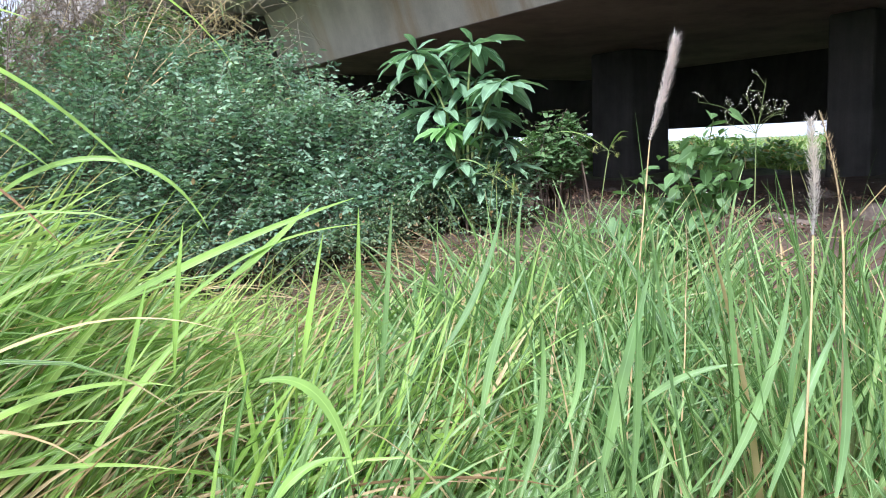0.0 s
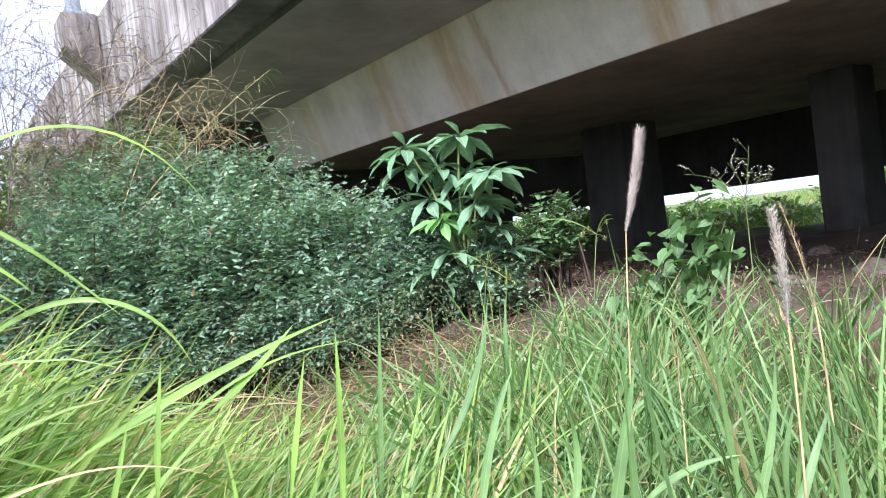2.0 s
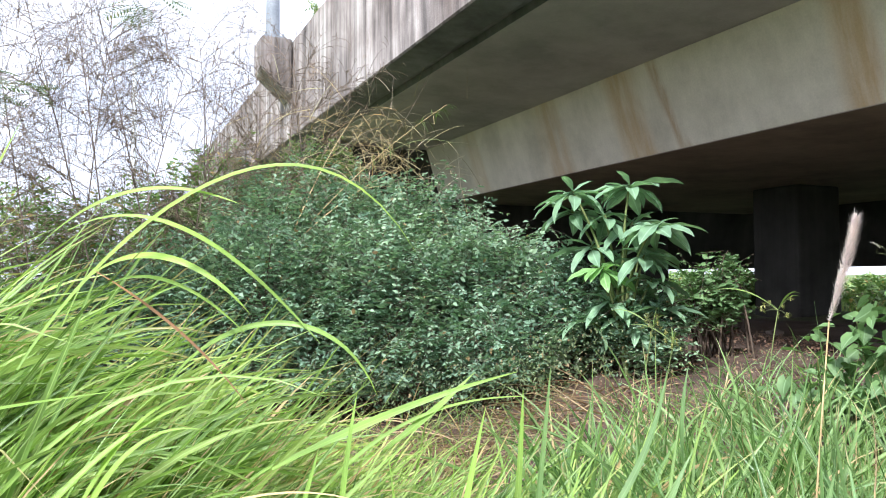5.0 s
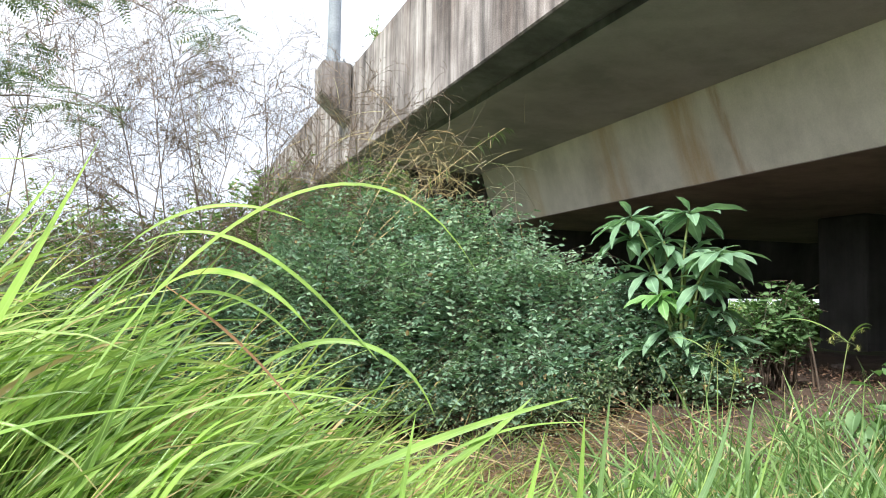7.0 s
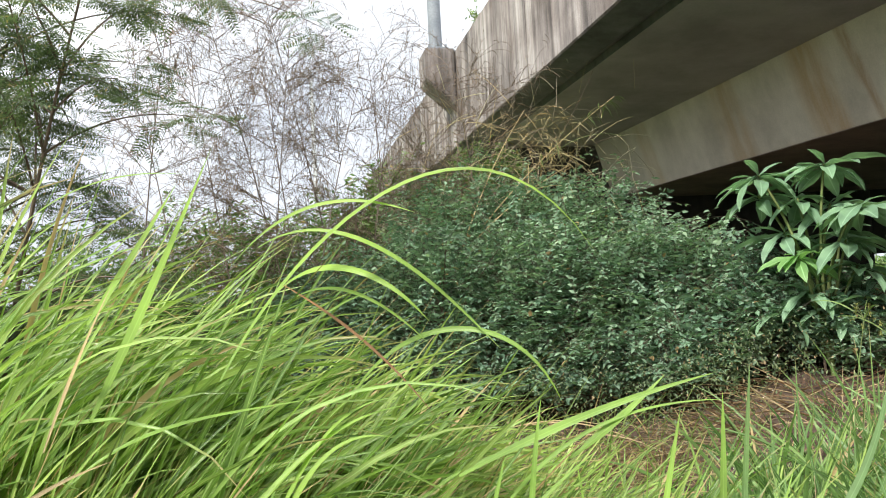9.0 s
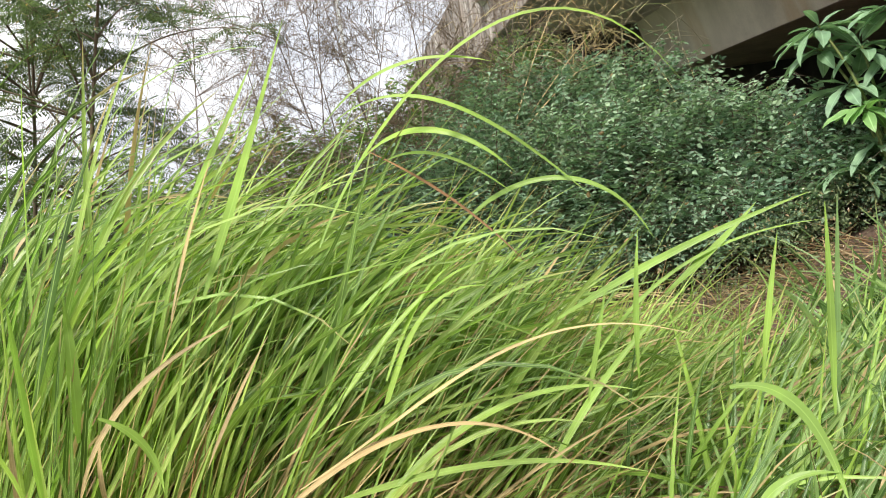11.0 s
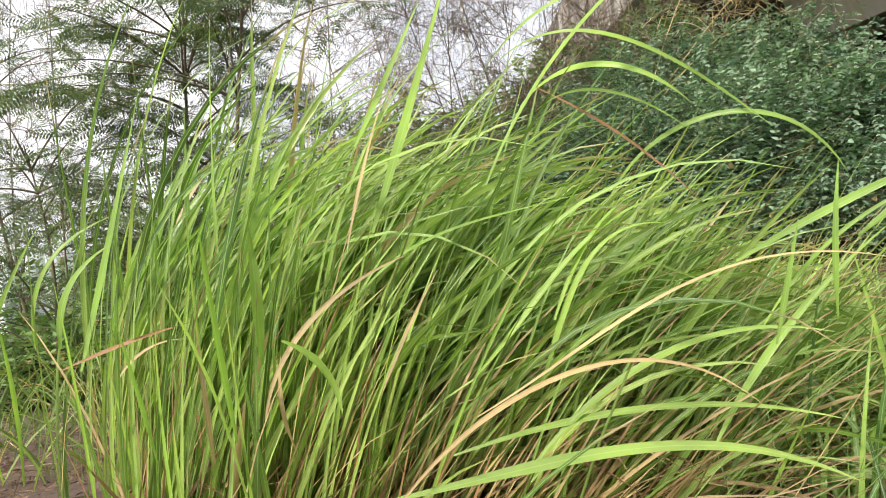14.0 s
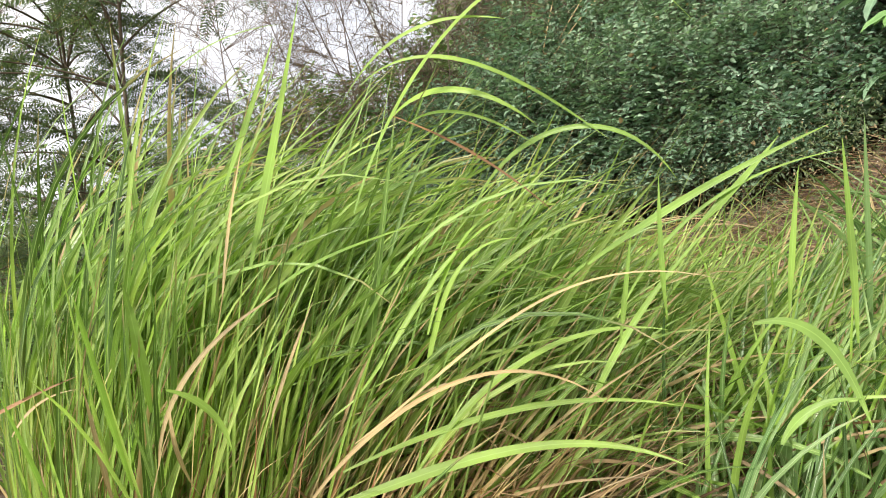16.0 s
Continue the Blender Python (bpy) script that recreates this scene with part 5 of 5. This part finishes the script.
def broadleaf_weed():
    rng = np.random.default_rng(17)
    base = Vector((2.5, 2.32, float(ground_z(2.5, 2.32))))
    ob = thing("broadleaf_weed", "bright green broad-leaved weed in front of the columns", "weed", at=base)
    meshes = [heart_leaf(0.055, 0.042), heart_leaf(0.07, 0.052), heart_leaf(0.038, 0.028)]
    for place, n in (((2.45, 2.2, 1.47), 12), ((2.42, 2.33, 1.33), 12), ((2.38, 2.5, 1.22), 14), ((2.47, 2.4, 1.13), 14), ((2.57, 2.25, 1.28), 10), ((2.33, 2.6, 1.1), 10), ((2.52, 2.15, 1.36), 9), ((2.43, 2.3, 1.03), 12)):
        tip = Vector(place) - base
        c = bezier(np.array([[(0, 0, 0), (tip.x * 0.3, tip.y * 0.3, tip.z * 0.6), tuple(tip)]]), 10)
        stalk = part("stalk", tubes("stalk", c, np.array([0.005]), 5, 0.4), STEM_GREEN, ob)
        for i in range(int(n * 3.2)):
            p = Vector(c[0][int(rng.integers(3, 10))])
            leaf = part("leaf", meshes[int(rng.integers(3))], WEED_LEAF, stalk)
            leaf.matrix_local = Matrix.Translation(p + Vector(rng.normal(0, 0.04, 3))) @ Euler((rng.normal(0, 0.5), rng.uniform(-0.3, 1.1), rng.uniform(0, 6.28))).to_matrix().to_4x4()


broadleaf_weed()


def budded_weed():
    rng = np.random.default_rng(23)
    base = np.array([3.3, 2.58, float(ground_z(3.3, 2.58))])
    ob = thing("budded_weed", "thin branching weed with small pale dry buds", "weed", at=base)
    inv = Matrix.Translation(-Vector(base))
    ends = []
    node = np.array([3.34, 2.6, 1.42])
    rise = tubes("main_stem", bezier(np.array([[base, (base + node) / 2 + np.array([0.02, 0.01, 0]), node]]), 10), np.array([0.0035]), 5, 0.7)
    rise.transform(inv)
    part("main_stem", rise, STEM_GREEN, ob)
    for i in range(8):
        e = np.array([3.35, 2.64 - 0.2 * (i - 3.5) / 3.5, 1.6 - 0.008 * (i - 3.5) ** 2]) + rng.normal(0, 1, 3) * np.array([0.06, 0.02, 0.05])
        c = bezier(np.array([[node, node * 0.6 + e * 0.4 + np.array([0, 0, 0.05]) + rng.normal(0, 0.02, 3), e]]), 16)
        one = tubes("stalk", c, np.array([0.0018]), 4, 0.4)
        one.transform(inv)
        part("stalk", one, STEM_GREEN, ob)
        for j in range(4):
            a = c[0][rng.integers(6, 16)]
            d = unit(rng.normal(0, 1, 3) * np.array([1, 1, 0.3]) + np.array([0, 0, 0.9]))
            b = a + d * rng.uniform(0.03, 0.07)
            ends.append((a, (a + b) / 2, b))
            for q in range(3):
                d = unit(d + rng.normal(0, 0.5, 3))
                ends.append((b, b + d * 0.012, b + d * rng.uniform(0.015, 0.04)))
    ends = np.array(ends)
    me = tubes("branchwork", bezier(ends, 4), np.full(len(ends), 0.0009), 3)
    me.transform(inv)
    tagged(part("branchwork", me, STEM_GREEN, ob), kind="stuff")
    bud_v = np.array([(1, 0, 0), (0, 1, 0), (0, 0, 1), (-1, 0, 0), (0, -1, 0), (0, 0, -1)], float)
    bud_f = np.array([(0, 1, 2), (1, 3, 2), (3, 4, 2), (4, 0, 2), (1, 0, 5), (3, 1, 5), (4, 3, 5), (0, 4, 5)])
    me = scatter("buds", bud_v, bud_f, np.zeros((6, 2)), ends[:, 2], rng.normal(0, 1, (len(ends), 3)), rng.normal(0, 1, (len(ends), 3)), rng.uniform(0.0018, 0.0038, len(ends)))
    me.transform(inv)
    tagged(part("bloom", me, PLUME, ob), kind="stuff")


budded_weed()


def leaning_stalk():
    foot = np.array([3.3, 2.18, float(ground_z(3.3, 2.18))])
    ob = thing("dry_stalk", "thin bare dry stalk leaning over bare earth", "stalk", at=foot)
    inv = Matrix.Translation(-Vector(foot))
    tip = np.array((3.3, 1.891, 1.278))
    c = bezier(np.array([[foot, np.array((3.3, 1.981, 1.228)), tip]]), 16)
    stem = tubes("stem", c, np.array([0.004]), 5, 0.4)
    stem.transform(inv)
    part("stem", stem, STEM_STRAW, ob)
    rng = np.random.default_rng(44)
    d = unit(rng.normal(0, 1, (14, 3)) + np.array([0, -0.6, 0.5]))
    me = tubes("seed_spray", np.stack([np.repeat(tip[None], 14, 0), tip + d * 0.025, tip + d * 0.055 - np.array([0, 0, 0.01])], 1), np.full(14, 0.0013), 3)
    me.transform(inv)
    part("seed_spray", me, POD, ob)


leaning_stalk()


def flower_haze(name, label, centre, spread, count, seed):
    """Low fine weeds with tiny pale flowers."""
    rng = np.random.default_rng(seed)
    pos = np.array([centre[0], centre[1], 0]) + rng.normal(0, 1, (count, 3)) * np.array([spread[0], spread[1], 0])
    pos[:, 2] = ground_z(pos[:, 0], pos[:, 1]) + rng.random(count) * spread[2]
    me = scatter(name, LEAF_V, LEAF_T, LEAF_UV, pos, rng.normal(0, 1, (count, 3)) + np.array([0, 0, 0.4]), np.array([0, 0, 1.0]) + rng.normal(0, 0.5, (count, 3)), rng.uniform(0.01, 0.028, count))
    tagged(part(name, me, FINE_WEED), label, "weeds", kind="stuff")
    m = count // 40
    me = scatter("tiny_flowers", LEAF_V, LEAF_T, LEAF_UV, pos[:m] + np.array([0, 0, 0.05]), rng.normal(0, 1, (m, 3)), np.array([0, 0, 1.0]) + rng.normal(0, 0.5, (m, 3)), rng.uniform(0.01, 0.016, m))
    tagged(part("tiny_flowers", me, PLUME), "tiny white flowers on low fine weeds", "flowers", kind="stuff")


flower_haze("fine_weeds", "low fine pale green weeds before the thicket", (2.3, 4.25), (0.35, 0.28, 0.42), 3600, 81)
flower_haze("fine_weeds", "low fine pale green weeds at the thicket foot", (1.9, 4.75), (0.55, 0.22, 0.4), 3200, 83)
flower_haze("fine_weeds", "low fine dull green weeds between the grass tufts", (1.75, 2.35), (0.55, 0.45, 0.22), 5200, 84)
flower_haze("fine_weeds", "low fine pale green weeds under the bridge edge", (2.9, 3.0), (0.35, 0.35, 0.16), 1500, 82)


def sedge(tip, seed):
    """A thin sedge: a stalk with a loose yellow-green head and long narrow bracts under it."""
    rng = np.random.default_rng(seed)
    tip = np.array(tip)
    foot = np.array([tip[0] - 0.05, tip[1] + 0.04, float(ground_z(tip[0], tip[1]))])
    ob = thing("sedge", "thin sedge with a loose yellow-green seed head", "sedge", "sedges", at=foot)
    inv = Matrix.Translation(-Vector(foot))
    stalk = tubes("stalk", bezier(np.array([[foot, (foot + tip) / 2 + np.array([-0.03, 0.01, 0.04]), tip]]), 12), np.array([0.0025]), 5, 0.6)
    stalk.transform(inv)
    part("stalk", stalk, STEM_GREEN, ob)
    d = unit(rng.normal(0, 1, (9, 3)) + np.array([0, 0, 0.5]))
    ends = tip + d * rng.uniform(0.015, 0.05, (9, 1))
    rays = tubes("ray", np.stack([np.repeat(tip[None], 9, 0), (tip + ends) / 2 + np.array([0, 0, 0.004]), ends], 1), np.full(9, 0.0008), 3)
    rays.transform(inv)
    tagged(part("branchwork", rays, STEM_GREEN, ob), kind="stuff")
    centre = np.repeat(ends, 16, 0)
    h = unit(rng.normal(0, 1, centre.shape))
    head = ribbons("seed_head", np.stack([centre, centre + h * 0.006, centre + h * 0.012], 1), rng.uniform(0.002, 0.0035, len(centre)), None, 0.1, 0.7)
    head.transform(inv)
    tagged(part("seed_head", head, SEDGE_HEAD, ob, "yellow-green seed head"), kind="stuff")
    for az in (0.4, 2.6, 4.4):
        leaf = arching(tip[None], np.array([az + rng.normal(0, 0.3)]), np.array([rng.uniform(0.1, 0.2)]), np.array([0.7]), np.array([1.0]), 10)
        bract = ribbons("bract", leaf, np.array([0.005]), np.array([[0.8, 0.2]]), 0.1)
        bract.transform(inv)
        part("bract", bract, GRASS_FINE, ob)


for place, seed in (((1.68, 2.5, 1.31), 71), ((1.73, 2.46, 1.26), 72), ((1.81, 2.11, 1.38), 73)):
    sedge(place, seed)


def leaf_litter(count, lo, hi, seed):
    """Dead brown leaves and bits of stalk on the earth."""
    rng = np.random.default_rng(seed)
    pos = np.stack([rng.uniform(lo[0], hi[0], count), rng.uniform(lo[1], hi[1], count), np.zeros(count)], 1)
    pos[:, 2] = ground_z(pos[:, 0], pos[:, 1]) + rng.uniform(0.0, 0.06, count)
    me = scatter("leaf_litter", LEAF_V, LEAF_T, LEAF_UV, pos, rng.normal(0, 1, (count, 3)) * np.array([1, 1, 0.3]), np.array([0, 0, 1.0]) + rng.normal(0, 0.4, (count, 3)), rng.uniform(0.012, 0.036, count))
    tagged(part("leaf_litter", me, LITTER), "dead reddish brown leaves scattered on the earth", "leaf litter", kind="stuff")


leaf_litter(11000, (1.4, 2.4), (5.5, 6.0), 85)
leaf_litter(3500, (-3.2, 2.4), (-0.9, 5.0), 86)
leaf_litter(7000, (-4.5, -4.0), (4.5, 2.4), 87)
grass_field("fine_grass", "low sparse grass on the trodden earth", 3200, tufts(0.0, -1.0, 5.0, 3.2, 260, 0.09), (0.06, 0.2), 1.2, 1.2, (0.003, 0.008), GRASS_FINE, None, 1.6, 45, 7)


# ---- beyond the bridge: a bright green bank ----
def far_strip(x0, x1, y0, y1):
    def spot(rng, n):
        return np.stack([rng.uniform(x0, x1, n), rng.uniform(y0, y1, n)], 1)
    return spot


grass_field("far_grass", "bright green grass beyond the far side of the bridge", 15000, far_strip(12.6, 26, 3, 32), (0.2, 0.5), 1.3, 1.0, (0.01, 0.022), GRASS_FINE, None, 1.6, 91, 7)
FAR = "green leafy scrub beyond the far side of the bridge"
for n, (place, size, count) in enumerate((((14.5, 9.5, 0.7), (1.2, 1.0, 0.6), 500), ((13.2, 13.2, 0.8), (1.3, 1.3, 0.85), 600), ((16.5, 12.5, 0.8), (1.6, 1.6, 0.7), 600), ((15.0, 15.5, 0.7), (1.6, 1.8, 0.75), 600), ((18.0, 9.0, 1.2), (1.2, 1.2, 0.9), 500), ((13.6, 5.6, 0.9), (0.8, 0.7, 0.8), 400), ((17.0, 19.0, 0.9), (2.0, 2.0, 0.8), 600))):
    thicket("far_bush", FAR, place, size, count, (0.1, 0.2), BUSH_PALE, 101 + n)


# ---- stones and litter ----
def stone(place, size, seed):
    bm = bmesh.new()
    bmesh.ops.create_icosphere(bm, subdivisions=3, radius=1)
    for v in bm.verts:
        k = 1 + 0.28 * noise.noise(v.co * 1.4 + Vector((seed, 0, 0))) + 0.08 * noise.noise(v.co * 5 + Vector((seed, 3, 0)))
        v.co = Vector((v.co.x * size[0] * k, v.co.y * size[1] * k, v.co.z * size[2] * k))
    for f in bm.faces:
        f.smooth = True
    ob = part("stone", bm, STONE)
    ob.location = (place[0], place[1], float(ground_z(*place)) + size[2] * 0.35)
    tagged(ob, "brown earthy stone lying on bare ground", "stone", "stones under the bridge")


stone((4.5, 2.6), (0.1, 0.11, 0.07), 1)
for n in range(14):
    stone((RNG.uniform(3.4, 7.5), RNG.uniform(0.8, 6.5)), tuple(RNG.uniform(0.04, 0.12, 3) * np.array([1, 1, 0.6])), 10 + n)


def crumpled(name, label, place, size, material, seed):
    bm = bmesh.new()
    bmesh.ops.create_grid(bm, x_segments=10, y_segments=10, size=1)
    for v in bm.verts:
        h = noise.noise(v.co * 1.7 + Vector((seed, 0, 0))) + 0.5 * noise.noise(v.co * 4 + Vector((0, seed, 0)))
        v.co = Vector((v.co.x * size[0] * (1 - 0.3 * abs(h)), v.co.y * size[1], abs(h) * size[2]))
    bmesh.ops.solidify(bm, geom=bm.faces[:], thickness=0.003)
    ob = part(name, bm, material)
    ob.location = (place[0], place[1], float(ground_z(*place)) + 0.02)
    tagged(ob, label, "litter")


crumpled("red_wrapper", "crumpled red plastic wrapper half hidden in grass", (3.2, 1.75), (0.05, 0.04, 0.03), PLASTIC_RED, 3)
crumpled("blue_wrapper", "small crumpled blue plastic wrapper deep in grass", (1.46, 2.0), (0.03, 0.03, 0.03), PLASTIC_BLUE, 4)
crumpled("white_sheet", "pale flat scrap lying on the dirt", (4.6, 2.2), (0.12, 0.06, 0.03), PLASTIC_WHITE, 5)
crumpled("plastic_bag", "crumpled white and blue plastic bag behind bushes", (-5.3, 8.6), (0.32, 0.25, 1.7), PLASTIC_WHITE, 8)
crumpled("plastic_bag", "crumpled white plastic bag lying behind bushes", (-4.8, 8.8), (0.3, 0.25, 1.6), PLASTIC_WHITE, 12)


# ---- weeds rooted on top of the parapet ----
def parapet_weed(y, count, height, seed):
    rng = np.random.default_rng(seed)
    at = np.array([2.7, y, 5.035])
    ob = thing("parapet_weed", "small dry weed rooted on the parapet top", "weed", "parapet weeds", at=at)
    root = rng.normal(0, 1, (count, 3)) * np.array([0.05, 0.12, 0.0])
    spine = arching(root, rng.uniform(0, 6.28, count), rng.uniform(0.3, 1.0, count) * height, rng.normal(1.2, 0.25, count), rng.uniform(0.2, 1.3, count), 8)
    part("stalks", tubes("stalks", spine, rng.uniform(0.0015, 0.003, count), 3, 0.5), TWIG_GOLD, ob)
    m = count * 5
    pos = spine[rng.integers(0, count, m), rng.integers(2, 8, m)]
    leaves = scatter("foliage", LEAF_V, LEAF_T, LEAF_UV, pos, rng.normal(0, 1, (m, 3)), rng.normal(0, 1, (m, 3)) + np.array([0, 0, 0.6]), rng.uniform(0.03, 0.07, m))
    part("foliage", leaves, BUSH_PALE, ob)


parapet_weed(10.6, 26, 0.34, 31)
parapet_weed(12.9, 16, 0.5, 32)
parapet_weed(9.2, 7, 0.2, 33)


# ---- far pole ----
def far_pole():
    ob = thing("utility_pole", "distant grey utility pole against the sky", "pole", at=(1.33, 40, 1.0))
    bm = bmesh.new()
    bmesh.ops.create_cone(bm, cap_ends=True, segments=10, radius1=0.14, radius2=0.09, depth=11.5, matrix=Matrix.Translation((0, 0, 5.75)))
    part("post", bm, POLE_GREY, ob)


far_pole()
